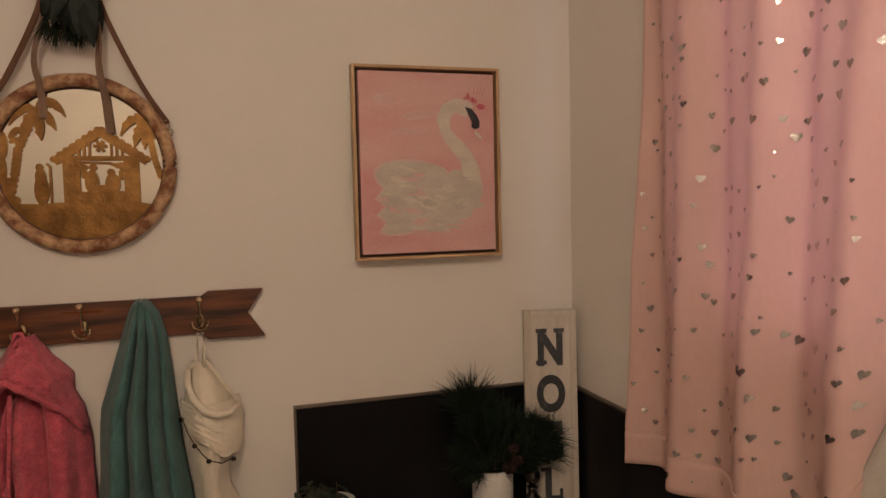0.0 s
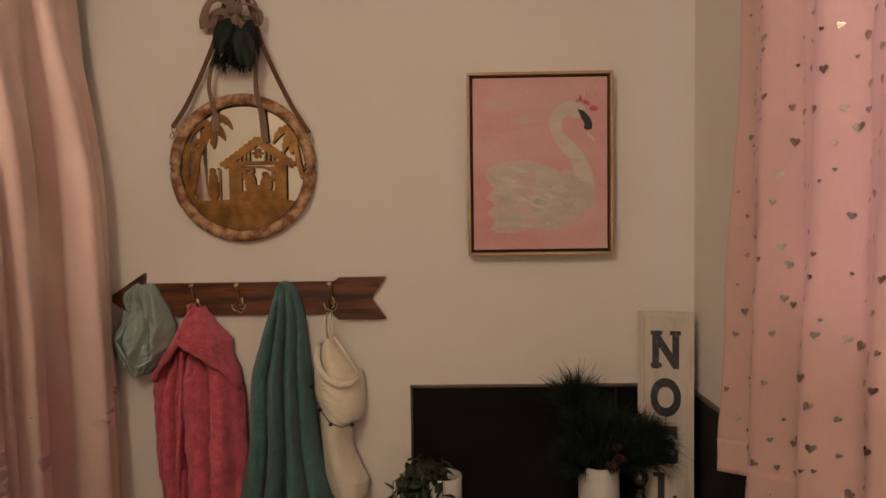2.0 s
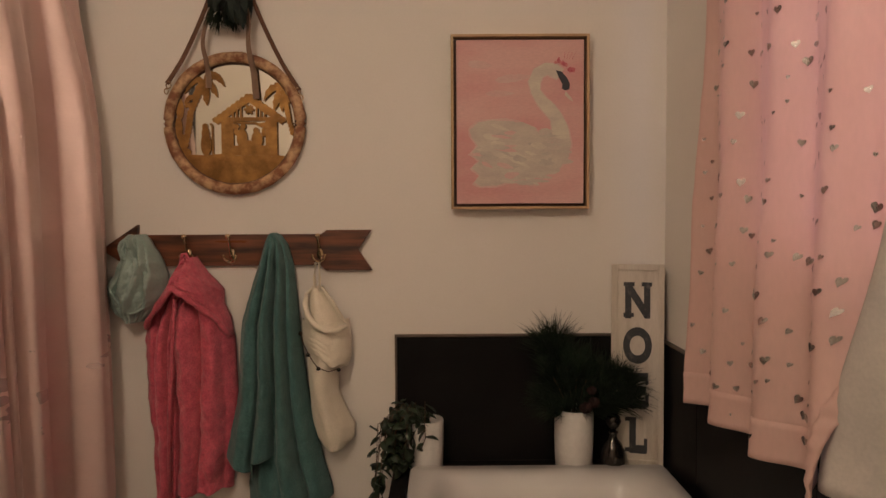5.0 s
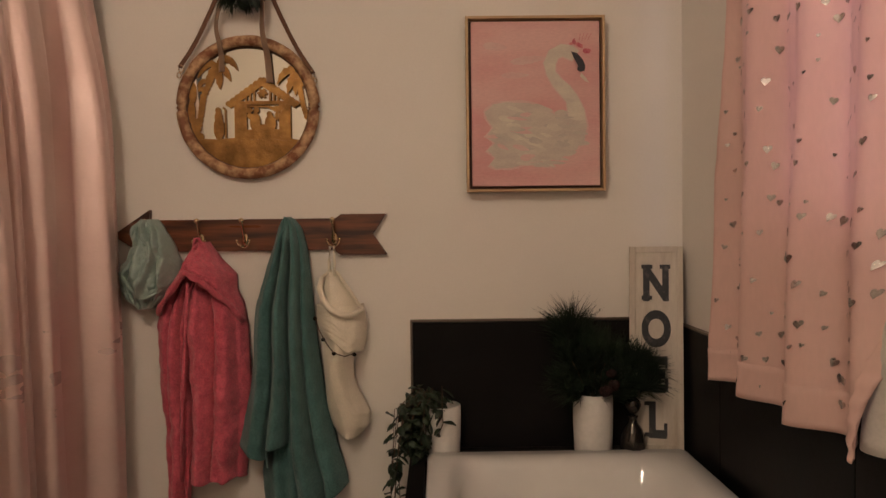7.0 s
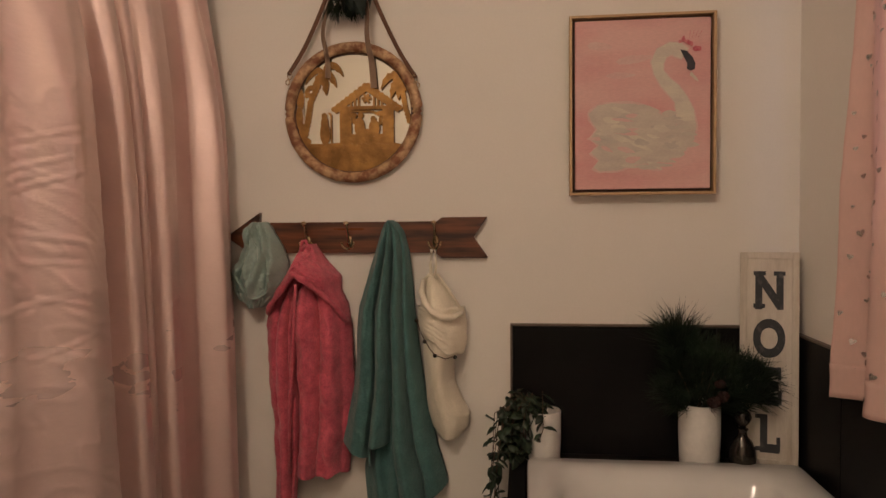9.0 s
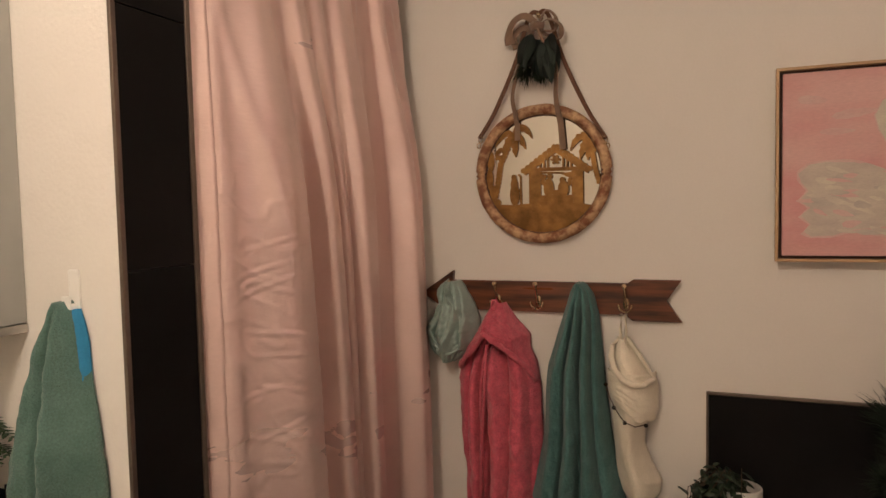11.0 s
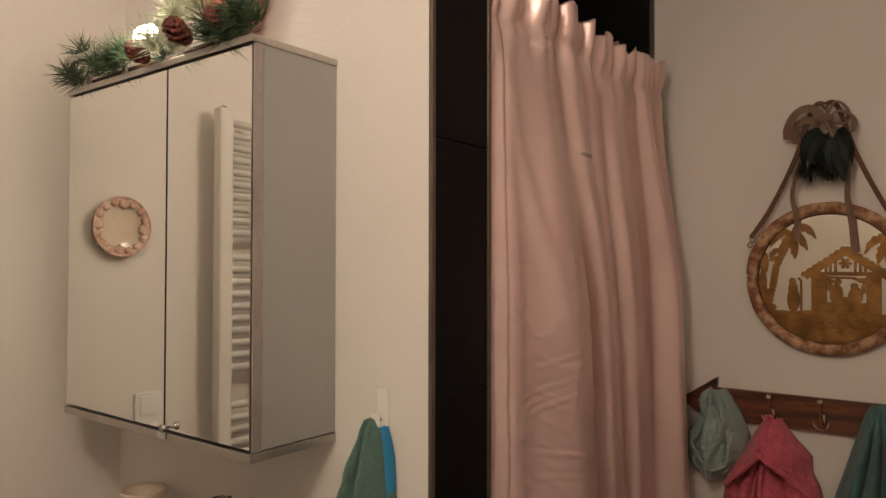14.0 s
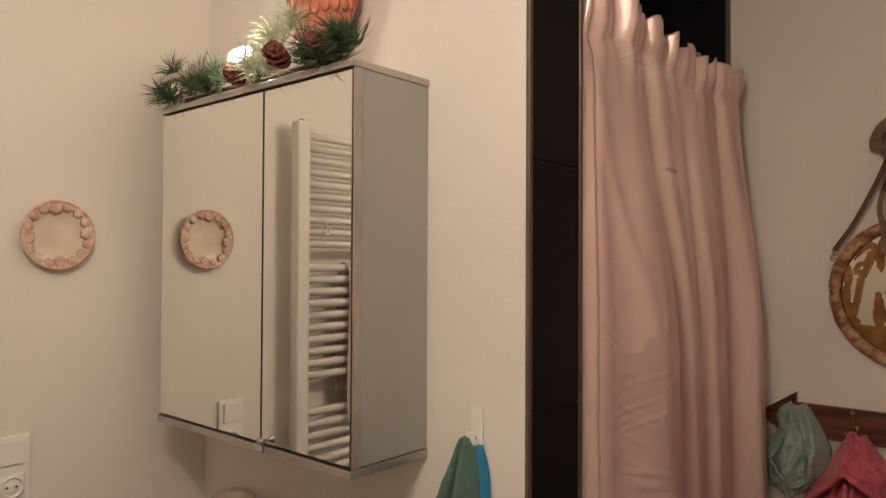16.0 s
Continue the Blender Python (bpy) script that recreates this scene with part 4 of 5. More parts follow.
# mint cap
cap = thing("bucket_hat", (-0.94, NORTH - .05, 1.30), "crumpled mint nylon hat hanging on the rail", "hat")
hat_rows = rows_of((1.320, -.972, -.934), (1.300, -1.000, -.915), (1.278, -1.010, -.903), (1.24, -1.004, -.882), (1.196, -1.028, -.866), (1.163, -1.050, -.864), (1.115, -1.047, -.876), (1.077, -1.020, -.915), (1.058, -.985, -.945))
finish("crown", *local(drape(hat_rows, 1.320, 1.058, lambda v: .060 + .030 * math.sin(math.pi * v), ((.20, .62, .07, .022), (.80, .45, .05, .018), (.5, .95, .05, .014), (.45, .10, .04, -.020), (.92, .75, .04, .016), (.6, .80, .03, -.016), (.30, .30, .03, -.012)), 1.7, 0.011, nu=80, nv=70), cap), MINT, cap)
rim_line = []
for k in range(25):
    u = .03 + .94 * k / 24
    z = 1.195 - .115 * math.sin(math.pi * u) + .03 * math.sin(5 * u)
    xl, xr = lerp_rows(hat_rows, -z)
    rim_line.append(Vector((xl + (xr - xl) * u, NORTH - .006 - .088 * math.sin(math.pi * u) ** .55, z)) - cap.location)
finish("brim_edge", *tube(rim_line, .0045, 8), MINT, cap, "stitched hat brim edge")

# raspberry hooded robe
robe = thing("hooded_robe", (-.79, NORTH - .06, 1.25), "raspberry pink terry hooded bathrobe hanging from a hook", "bathrobe")
robe_rows = rows_of((1.25, -.815, -.780), (1.205, -.846, -.748), (1.153, -.874, -.700), (1.11, -.902, -.700), (1.07, -.926, -.680), (.997, -.938, -.668), (.90, -.936, -.664), (.80, -.933, -.662), (.70, -.920, -.664), (.60, -.918, -.676), (.45, -.916, -.690), (.30, -.915, -.690))
finish("robe_body", *local(drape(robe_rows, 1.238, .300, lambda v: .040 + .050 * smoothstep(.08, .3, v),
       ((.44, .36, .025, -.042), (.54, .50, .07, .022), (.80, .82, .08, .022), (.67, .64, .030, -.018), (.30, .16, .06, .022), (.20, .06, .040, -.022), (.38, .24, .03, -.016), (.92, .90, .03, -.014)), 2.9, .015, nu=110, nv=160,
       jag=lambda u: 0.245 * smoothstep(.33, .36, u) + .004 * math.sin(30 * u)), robe), TERRY_RED, robe)
HOOD_EDGE = ((0, -.030), (.10, .010), (.22, .060), (.32, .098), (.38, .104), (.50, .092), (.66, .074), (.80, .048), (.90, .010), (1.0, -.060))
finish("hood", *local(drape(robe_rows, 1.252, 1.062, lambda v: .046 + .088 * smoothstep(.0, .8, v), ((.35, .26, .07, .014), (.62, .62, .10, .010), (.85, .85, .07, .010)), 4.2, .009, nu=80, nv=50,
       jag=lambda u: lerp_rows(HOOD_EDGE, u)[0]), robe), TERRY_RED, robe)
hem_line = []
for k in range(31):
    u = .02 + .96 * k / 30
    z = 1.062 + lerp_rows(HOOD_EDGE, u)[0]
    xl, xr = lerp_rows(robe_rows, -z)
    hem_line.append(Vector((xl + (xr - xl) * u, NORTH - .006 - .140 * math.sin(math.pi * u) ** 0.55, z)) - robe.location)
finish("hood_hem", *tube(hem_line, lambda t: .0085 + .002 * math.sin(40 * t), 10), TERRY_RED, robe, "thick rolled hood edge")
finish("front_edge", *local(tube([(-.806, NORTH - .128, 1.135), (-.818, NORTH - .118, 1.00), (-.834, NORTH - .116, .80), (-.840, NORTH - .112, .56)], .005, 8), robe), TERRY_RED, robe)
finish("hanging_loop", *local(tube([(-.818, NORTH - .045, 1.225), (-.807, NORTH - .056, 1.262), (-.797, NORTH - .056, 1.264), (-.782, NORTH - .045, 1.225)], .005, 8), robe), TERRY_RED, robe)

# teal towel
towel = thing("bath_towel", (-.537, NORTH - .06, 1.32), "teal terry towel draped in folds over a hook", "towel")
towel_rows = rows_of((1.322, -.541, -.533), (1.312, -.556, -.518), (1.29, -.567, -.502), (1.225, -.588, -.484), (1.14, -.614, -.476), (1.055, -.641, -.469), (.97, -.646, -.461), (.886, -.650, -.450), (.80, -.662, -.438), (.717, -.683, -.418), (.645, -.697, -.404), (.54, -.69, -.375), (.40, -.68, -.36))


def towel_end(u):
    return lerp_rows(((0, .185), (.12, .178), (.20, .168), (.35, .145), (.37, .200), (.56, .205), (.585, .050), (.80, .020), (1.0, .060)), u)[0]


finish("towel_cloth", *local(drape(towel_rows, 1.322, .455, lambda v: .068 + .040 * smoothstep(0, .5, v),
       ((.30, .13, .10, .030), (.44, .29, .026, -.040), (.54, .42, .07, .034), (.63, .565, .026, -.042), (.74, .69, .07, .030), (.82, .80, .026, -.026), (.92, .92, .05, .018)), 7.7, .010, nu=130, nv=160, jag=towel_end), towel), TERRY_TEAL, towel)
finish("inner_fold", *local(drape(rows_of((.80, -.60, -.47), (.55, -.63, -.46), (.42, -.62, -.45)), .80, .43, .062, ((.3, .3, .1, .02), (.7, .6, .1, .02)), 5.5, .005, nu=50, nv=40, jag=lambda u: .03 * math.sin(7 * u)), towel), TERRY_TEAL, towel)

# cream felt stocking
sock = thing("christmas_stocking", (-.402, NORTH - .05, 1.24), "cream felt stocking with small bells hanging from a hook", "stocking")
sock_rows = rows_of((1.160, -.424, -.397), (1.111, -.442, -.362), (1.03, -.452, -.325), (.96, -.440, -.325), (.915, -.440, -.342), (.89, -.438, -.350), (.841, -.435, -.350), (.789, -.432, -.330), (.737, -.426, -.302), (.695, -.414, -.306), (.662, -.388, -.335))
finish("leg", *local(drape(sock_rows, 1.160, .664, lambda v: .050 + .034 * math.sin(math.pi * min(1, v * 1.02)), ((.5, .5, .3, .010),), 3.3, .004, nu=50, nv=90), sock), CREAM, sock)
finish("cuff", *local(drape(rows_of((1.105, -.446, -.350), (1.06, -.456, -.318), (1.00, -.456, -.310), (.95, -.440, -.312), (.90, -.42, -.325)), 1.062, .962, lambda v: .084 + .014 * v, ((.3, .35, .15, .006),), 8.8, .004, nu=60, nv=40,
       jag=lambda u: .030 - .010 * abs(math.sin(math.pi * (u * 2.4 + .1))) - .062 * smoothstep(.0, .8, u)), sock), CREAM, sock)
rim = [(-.436, NORTH - .050, 1.140), (-.436, NORTH - .080, 1.112), (-.424, NORTH - .098, 1.080), (-.402, NORTH - .106, 1.054), (-.372, NORTH - .104, 1.037), (-.343, NORTH - .090, 1.036), (-.318, NORTH - .055, 1.047)]
finish("cuff_rim", *local(tube(rim, lambda t: .0075 + .0025 * math.sin(math.pi * t), 10), sock), CREAM, sock, "rolled fleece rim")
finish("back_rim", *local(tube([(-.436, NORTH - .046, 1.142), (-.415, NORTH - .040, 1.160), (-.392, NORTH - .038, 1.158), (-.355, NORTH - .040, 1.105), (-.318, NORTH - .048, 1.048)], .005, 8), sock), CREAM, sock, "rolled fleece rim")
finish("hanging_loop", *local(join(tube([(-.409, NORTH - .05, 1.235), (-.412, NORTH - .055, 1.19), (-.410, NORTH - .05, 1.13)], .0045, 8), tube([(-.398, NORTH - .05, 1.235), (-.396, NORTH - .055, 1.19), (-.400, NORTH - .05, 1.13)], .0045, 8)), sock), CREAM, sock)
for x, z, d in ((-.456, 1.022, .055), (-.426, .966, .098), (-.395, .926, .104), (-.337, .921, .094)):
    finish("bell", *local(moved(lathe([(.001, -.006), (.005, -.004), (.0066, 0), (.005, .004), (.001, .006)], 14), pose(x, NORTH - d, z)), sock), GLASS_DARK, sock, "small dark metal bell")
finish("bell_cord", *local(tube([(-.456, NORTH - .058, 1.030), (-.440, NORTH - .090, .995), (-.424, NORTH - .100, .968), (-.408, NORTH - .105, .944), (-.394, NORTH - .106, .928), (-.365, NORTH - .104, .917), (-.337, NORTH - .094, .924)], .0016, 6), sock), STEM, sock, "thin dark cord between the bells")
finish("loose_ribbon", *local(ribbon([(-.398, NORTH - .085, .955), (-.385, NORTH - .09, .925), (-.378, NORTH - .08, .90)], .012, .0015), sock), CREAM, sock)


for hung, gap in ((cap, .015), (robe, .012), (towel, .015), (sock, .020)):
    hung.location.y -= gap


# ---- on the tub ledge ----
def letter_mesh(ch, size, serifs):
    """Outline of a built-in letter as a solid, with slab serifs joined on."""
    cu = bpy.data.curves.new("letter", "FONT")
    cu.body, cu.size, cu.extrude, cu.offset, cu.align_x = ch, size, 0.0008, 0.0058, "CENTER"
    ob = bpy.data.objects.new("letter", cu)
    scene.collection.objects.link(ob)
    dg = bpy.context.evaluated_depsgraph_get()
    me = bpy.data.meshes.new_from_object(ob.evaluated_get(dg))
    bpy.data.objects.remove(ob)
    bm = bmesh.new()
    bm.from_mesh(me)
    bpy.data.meshes.remove(me)
    for x0, y0, x1, y1 in serifs:
        add_box(bm, (x0, y0, -0.0010), (x1, y1, 0.0010))
    return bm


noel = thing("wooden_sign", (0.560, 1.942, LEDGE), "whitewashed wooden sign with worn black letters NOEL", "sign")
noel.rotation_euler = (radians(-2.2), 0, radians(-15))
SW, SH = 0.0775, 0.612
part("panel", box((-SW + .012, -.004, .01), (SW - .012, .006, SH - .01)), WHITEWASH, noel)
for lo, hi in (((-SW, -.010, 0), (-SW + .018, .010, SH)), ((SW - .018, -.010, 0), (SW, .010, SH)),
               ((-SW + .018, -.010, SH - .018), (SW - .018, .010, SH)), ((-SW + .018, -.010, 0), (SW - .018, .010, .018))):
    part("frame_bar", box(lo, hi, 0.002), WHITEWASH, noel)
SERIF = {"N": ((-.052, .083, -.012, .094), (-.052, -.002, -.014, .009), (.014, .083, .052, .094)),
         "O": (), "E": ((.030, .060, .040, .094), (.030, -.002, .042, .034), (.012, .036, .020, .058), (-.046, .083, -.028, .094), (-.046, -.002, -.028, .009)),
         "L": ((-.044, .083, -.004, .094), (-.044, -.002, -.02, .009), (.026, -.002, .038, .036))}
for k, ch in enumerate("NOEL"):
    ob = part("letter", letter_mesh(ch, 0.128, SERIF[ch]), LETTER, noel, "worn black letter " + ch)
    ob.matrix_basis = pose(0, -.0052, SH - .158 - .137 * k, 90, 0, 0) @ Matrix.Diagonal((0.80, 1.10, 1, 1))


def pot(name, at, r, h, label):
    p = thing(name, at, label, "pot")
    finish("pot", *lathe([(r * .86, 0), (r * .93, .003), (r * .95, .012), (r, h * .5), (r, h - .003), (r - .002, h), (r - .007, h - .001), (r - .008, h * .6), (r * .3, h * .58)], 40), CERAMIC, p, "white ceramic pot")
    finish("soil", *lathe([(r - .009, h - .03), (r * .5, h - .022), (.002, h - .02)], 20), STEM, p, "dark filling")
    return p


pine = pot("pine_arrangement", (0.366, 1.932, LEDGE), 0.0585, 0.180, "dark pine branches and red cones in a white cylinder pot")
rnd = random.Random(9)
TIPS = ((-.065, .34, .10), (-.030, .35, .10), (-.085, .31, .09), (.005, .32, .09), (.045, .30, .09), (.080, .28, .09), (.105, .26, .09), (.118, .22, .08),
        (.095, .18, .07), (-.060, .25, .09), (-.100, .22, .09), (-.070, .19, .08), (.0, .25, .09), (.055, .23, .09), (.020, .20, .08), (.125, .29, .08),
        (-.02, .28, .10), (.08, .20, .09), (-.03, .20, .08), (.08, .23, .08), (-.082, .365, .12), (-.060, .375, .12), (.150, .255, .10), (.145, .215, .09))
for k, (x, z, long) in enumerate(TIPS):
    tip = Vector((x, -.02 - .035 * ((k * 5) % 4) / 3 + (.02 if k % 3 == 0 else 0), z))
    root = Vector((x * .15, 0, .165))
    d = (tip - root + Vector((0, 0, .03))).normalized()
    if k < 14:
        finish("branch", *tube([(0, 0, .13), root.lerp(tip, .5) + Vector((0, 0, .01)), tip], .0022, 6), STEM, pine, "thin brown twig")
    q = d.to_track_quat("Z", "Y").to_matrix().to_4x4()
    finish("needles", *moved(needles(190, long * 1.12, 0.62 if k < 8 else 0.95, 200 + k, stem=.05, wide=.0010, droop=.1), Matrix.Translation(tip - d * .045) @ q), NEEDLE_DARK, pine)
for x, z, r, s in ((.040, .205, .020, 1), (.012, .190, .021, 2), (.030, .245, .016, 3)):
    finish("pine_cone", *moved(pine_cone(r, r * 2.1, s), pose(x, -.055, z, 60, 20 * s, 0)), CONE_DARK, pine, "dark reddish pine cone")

vine = pot("trailing_vine", (-0.083, 1.932, LEDGE), 0.0545, 0.150, "dark trailing vine with small leaves in a white pot")
leaf_v = [(0, 0, 0), (.009, .010, .002), (.011, .020, .003), (.006, .032, .001), (0, .040, -.003), (-.006, .032, .001), (-.011, .020, .003), (-.009, .010, .002), (0, .020, -.001)]
leaf_f = [(8, 0, 1), (8, 1, 2), (8, 2, 3), (8, 3, 4), (8, 4, 5), (8, 5, 6), (8, 6, 7), (8, 7, 0)]
leaf_me = bpy.data.meshes.new("leaf")
leaf_me.from_pydata([(x, y, z + .0006) for x, y, z in leaf_v] + [(x, y, z - .0006) for x, y, z in leaf_v], [], leaf_f + [tuple(i + 9 for i in reversed(q)) for q in leaf_f] + [(k, k + 9, (k + 1) % 8 + 9, (k + 1) % 8) for k in range(8)])
leaf_me.materials.append(LEAF)
leaf_me.shade_smooth()
for k in range(20):
    side = rnd.uniform(-1, .30)
    out = Vector((-.055 - .105 * rnd.random() if side < .1 else -.035 + .045 * rnd.random(), -.03 - .045 * rnd.random(), 0))
    drop = rnd.uniform(.12, .52) if side < .1 else rnd.uniform(.03, .08)
    pts = [Vector((out.x * .2, out.y * .2, .13)), Vector((out.x * .5, out.y * .6, .185 + .03 * rnd.random())), Vector((out.x * .9, out.y, .150)),
           Vector((out.x * 1.05 + rnd.uniform(-.01, .01), out.y * 1.15, .15 - drop * .5)), Vector((out.x * 1.05 + rnd.uniform(-.02, .02), out.y * 1.15, .15 - drop))]
    if pts[-1].x > -.105:
        pts[3].z, pts[4].z = max(pts[3].z, .06), max(pts[4].z, .03)
    finish("tendril", *tube(pts, .0013, 5), STEM, vine, "thin vine stem")
    count = 7 + int(drop * 32)
    for j in range(count):
        t = (j + .5) / count * (len(pts) - 1)
        i = min(int(t), len(pts) - 2)
        p = pts[i].lerp(pts[i + 1], t - i)
        ob = new("leaf", leaf_me)
        ob.parent = vine
        s = rnd.uniform(.75, 1.25)
        ob.matrix_basis = Matrix.Translation(p) @ pose(0, 0, 0, rnd.uniform(-80, 10), rnd.uniform(-50, 50), rnd.uniform(0, 360)) @ Matrix.Diagonal((s, s, s, 1))

dec = thing("glass_decanter", (0.478, 1.905, LEDGE), "small dark mirrored bottle with a round stopper", "bottle")
finish("bottle", *lathe([(.030, 0), (.034, .006), (.036, .03), (.034, .055), (.026, .078), (.013, .094), (.011, .108), (.015, .112), (.015, .116)], 24,
       wobble=lambda a, i: 1 + .05 * math.cos(10 * a)), GLASS_DARK, dec)
finish("stopper", *moved(lathe([(.008, 0), (.009, .006), (.018, .016), (.024, .030), (.020, .046), (.010, .054), (.002, .056)], 20), pose(0, 0, .116)), GLASS_DARK, dec, "faceted round stopper")

# ---- mirror cabinet ----
CX0, CX1, CY0, CZB, CZT = -2.055, -1.351, 0.557, 1.345, 2.110
cab = thing("mirror_cabinet", ((CX0 + CX1) / 2, HOOK, CZB), "grey bathroom cabinet with two mirrored doors", "cabinet")
ox, oy, oz = cab.location


def rel(lo, hi):
    return tuple(a - b for a, b in zip(lo, (ox, oy, oz))), tuple(a - b for a, b in zip(hi, (ox, oy, oz)))


part("body", box(*rel((CX0 + .002, CY0 + .022, CZB + .012), (CX1 - .002, HOOK - .001, CZT - .014)), .001), CABINET, cab, "matt grey side panels")
part("top_panel", box(*rel((CX0 - .001, CY0 - .003, CZT - .014), (CX1 + .001, HOOK - .001, CZT)), .0015), ALUMINIUM, cab, "aluminium top edge")
part("bottom_panel", box(*rel((CX0 - .001, CY0 - .003, CZB - .006), (CX1 + .001, HOOK - .001, CZB + .010)), .0015), ALUMINIUM, cab, "aluminium bottom edge")
part("corner_strip", box(*rel((CX1 - .003, CY0 + .002, CZB + .011), (CX1 + .001, CY0 + .021, CZT - .015)), .001), ALUMINIUM, cab, "brushed aluminium door edge")
part("corner_strip", box(*rel((CX0 - .001, CY0 + .002, CZB + .011), (CX0 + .003, CY0 + .021, CZT - .015)), .001), ALUMINIUM, cab, "brushed aluminium door edge")
for x0, x1 in ((CX0 + .004, -1.631), (-1.627, CX1 - .004)):
    d = part("door", box(*rel((x0, CY0 + .003, CZB + .015), (x1, CY0 + .020, CZT - .019))), DARK_EDGE, cab, "door with dark edge seal")
    part("mirror", box(*rel((x0 + .0012, CY0, CZB + .016), (x1 - .0012, CY0 + .0028, CZT - .020))), MIRROR, d, "clear mirror glass")
for dx in (.018,):
    finish("knob", *moved(join(lathe([(.0085, 0), (.0085, .006), (.0035, .008), (.0035, .016)], 14)), pose(-1.629 + dx - ox, CY0 - .018 - oy, CZB + .016 - oz + (.006 if dx > 0 else -.004), -90, 0, 0)), CHROME, cab, "small chrome knob")
part("latch", box(*rel((-1.645, CY0 - .008, CZB - .002), (-1.612, CY0 - .002, CZB + .012)), .002), CHROME, cab, "small chrome latch")

lamp = thing("cabinet_light", (-1.858, 0.60, CZT), "slim metal lamp bar with one lit bulb above the mirror cabinet", "lamp")
part("bar", box((-.22, -.048, .064), (.10, -.030, .080), .003), ALUMINIUM, lamp, "flat metal lamp bar")
for x in (-.12, .04):
    part("bracket", box((x - .008, -.036, 0), (x + .008, -.030, .0635)), ALUMINIUM, lamp)
finish("bulb", *moved(lathe([(.004, -.034), (.011, -.029), (.0135, -.012), (.0135, .014), (.011, .029), (.004, .034)], 20), pose(.145, -.045, .074, 0, 90, 0)), GLOW, lamp, "glowing white bulb")

garland = thing("pine_garland", (-1.645, 0.590, CZT), "pine garland with red cones lying on the mirror cabinet", "garland")
finish("garland_stem", *tube([(-.36, 0, .02), (-.2, -.01, .018), (0, .0, .02), (.1, -.01, .018), (.2, 0, .016)], .005, 8), STEM, garland, "twisted wire stem")
rnd = random.Random(21)
TUFTS = [(-.385, .0, .085, 0), (-.40, -.02, .015, 0), (-.34, -.035, .005, 0), (-.27, -.035, .012, 0), (-.19, -.035, .008, 0), (-.12, -.035, .020, 0), (-.30, .03, .055, 0), (-.06, .02, .0, 0),
         (.020, -.055, .010, 1), (.055, -.050, .002, 1), (.062, .0, .105, 1), (-.005, .03, .105, 1), (.040, -.02, .06, 1), (.145, -.02, .015, 0), (.175, -.03, .022, 0), (.16, .03, .03, 0),
         (.225, .0, .012, 0), (.255, -.01, .020, 0), (.262, .01, .040, 0), (.245, -.03, .030, 0), (.20, -.03, .0, 0)]
for k, (x, y, z, pale) in enumerate(TUFTS):
    d = Vector((rnd.uniform(-.7, .7) + (.5 if x > .3 else -.5 if x < -.3 else 0), -.5 + rnd.uniform(-.3, .5), .75 + (.35 if pale else 0)))
    q = d.normalized().to_track_quat("Z", "Y").to_matrix().to_4x4()
    finish("needles", *moved(needles(100, .066 if pale else .062, 1.55, 60 + k, stem=.040, wide=.0010), Matrix.Translation((x, y, z)) @ q), NEEDLE_PALE if pale else NEEDLE, garland, "frosted pale needles" if pale else "")
for k, (x, y, z, r) in enumerate(((-.055, -.045, .010, .026), (.105, -.050, .018, .029), (.205, -.040, .030, .023))):
    finish("pine_cone", *moved(pine_cone(r, r * 2.0, 30 + k), pose(x, y + .01, z, 65, rnd.uniform(-40, 40), 0)), CONE, garland, "red-brown pine cone")

orn = thing("coral_ornament", (-1.620, 0.705, CZT), "coral ornament with scalloped relief standing on the cabinet", "ornament")


def orn_r(z):
    return lerp_rows(((0, .040), (.06, .048), (.12, .072), (.19, .105), (.26, .115), (.33, .09), (.38, .03)), z)[0]


finish("ornament_body", *moved(lathe([(orn_r(z), z) for z in [k * .38 / 18 for k in range(19)]], 36), Matrix.Diagonal((1, .42, 1, 1))), CORAL, orn)
for row in range(10):
    z = .07 + .028 * row
    for k in range(11):
        a = math.pi * (1.0 + (k + .5 * (row % 2)) / 10.5)
        r = orn_r(z)
        if math.sin(a) < -.05:
            sv, sf = lathe([(.001, -.003), (.012, -.001), (.0155, .001), (.010, .0035), (.001, .004)], 12)
            m = Matrix.Diagonal((1, .42, 1, 1)) @ Matrix.Translation((r * math.cos(a), r * math.sin(a), z)) @ pose(0, 0, 0, 0, 0, math.degrees(a)) @ pose(0, 0, 0, 0, 78, 0) @ Matrix.Diagonal((1.25, 1, 1, 1))
            finish("scallop", *moved((sv, sf), m), CORAL, orn)

# ---- west wall ----
plate = thing("wall_plate", (WEST, 0.362, 1.794), "cream ceramic plate with pink relief rim on the wall", "plate")
turn = pose(0, 0, 0, 0, 90, 0)
finish("dish", *moved(lathe([(.030, .004), (.055, .010), (.081, .020), (.0835, .023), (.080, .024), (.058, .015), (.050, .0115), (.020, .010), (.001, .0105)], 60), turn), PLATE, plate)
for k in range(16):
    a = 2 * math.pi * (k + .25) / 16
    big = k % 4 == 0
    r = .0165 if big else .0125
    bloom = moved(lathe([(.001, .0030), (r * .30, .0036), (r * .42, .0026), (r * .72, .0030), (r * .86, .0014), (r, -.003)], 20, wobble=lambda b, i: 1 + (.10 * math.cos(6 * b) if i > 1 else 0)),
                  turn @ pose((.066 if big else .070) * math.cos(a), (.066 if big else .070) * math.sin(a), .0205 if big else .0215, 0, 0, 0))
    finish("rim_relief", *bloom, PLATE_RIM, plate, "pink glazed relief blossom")
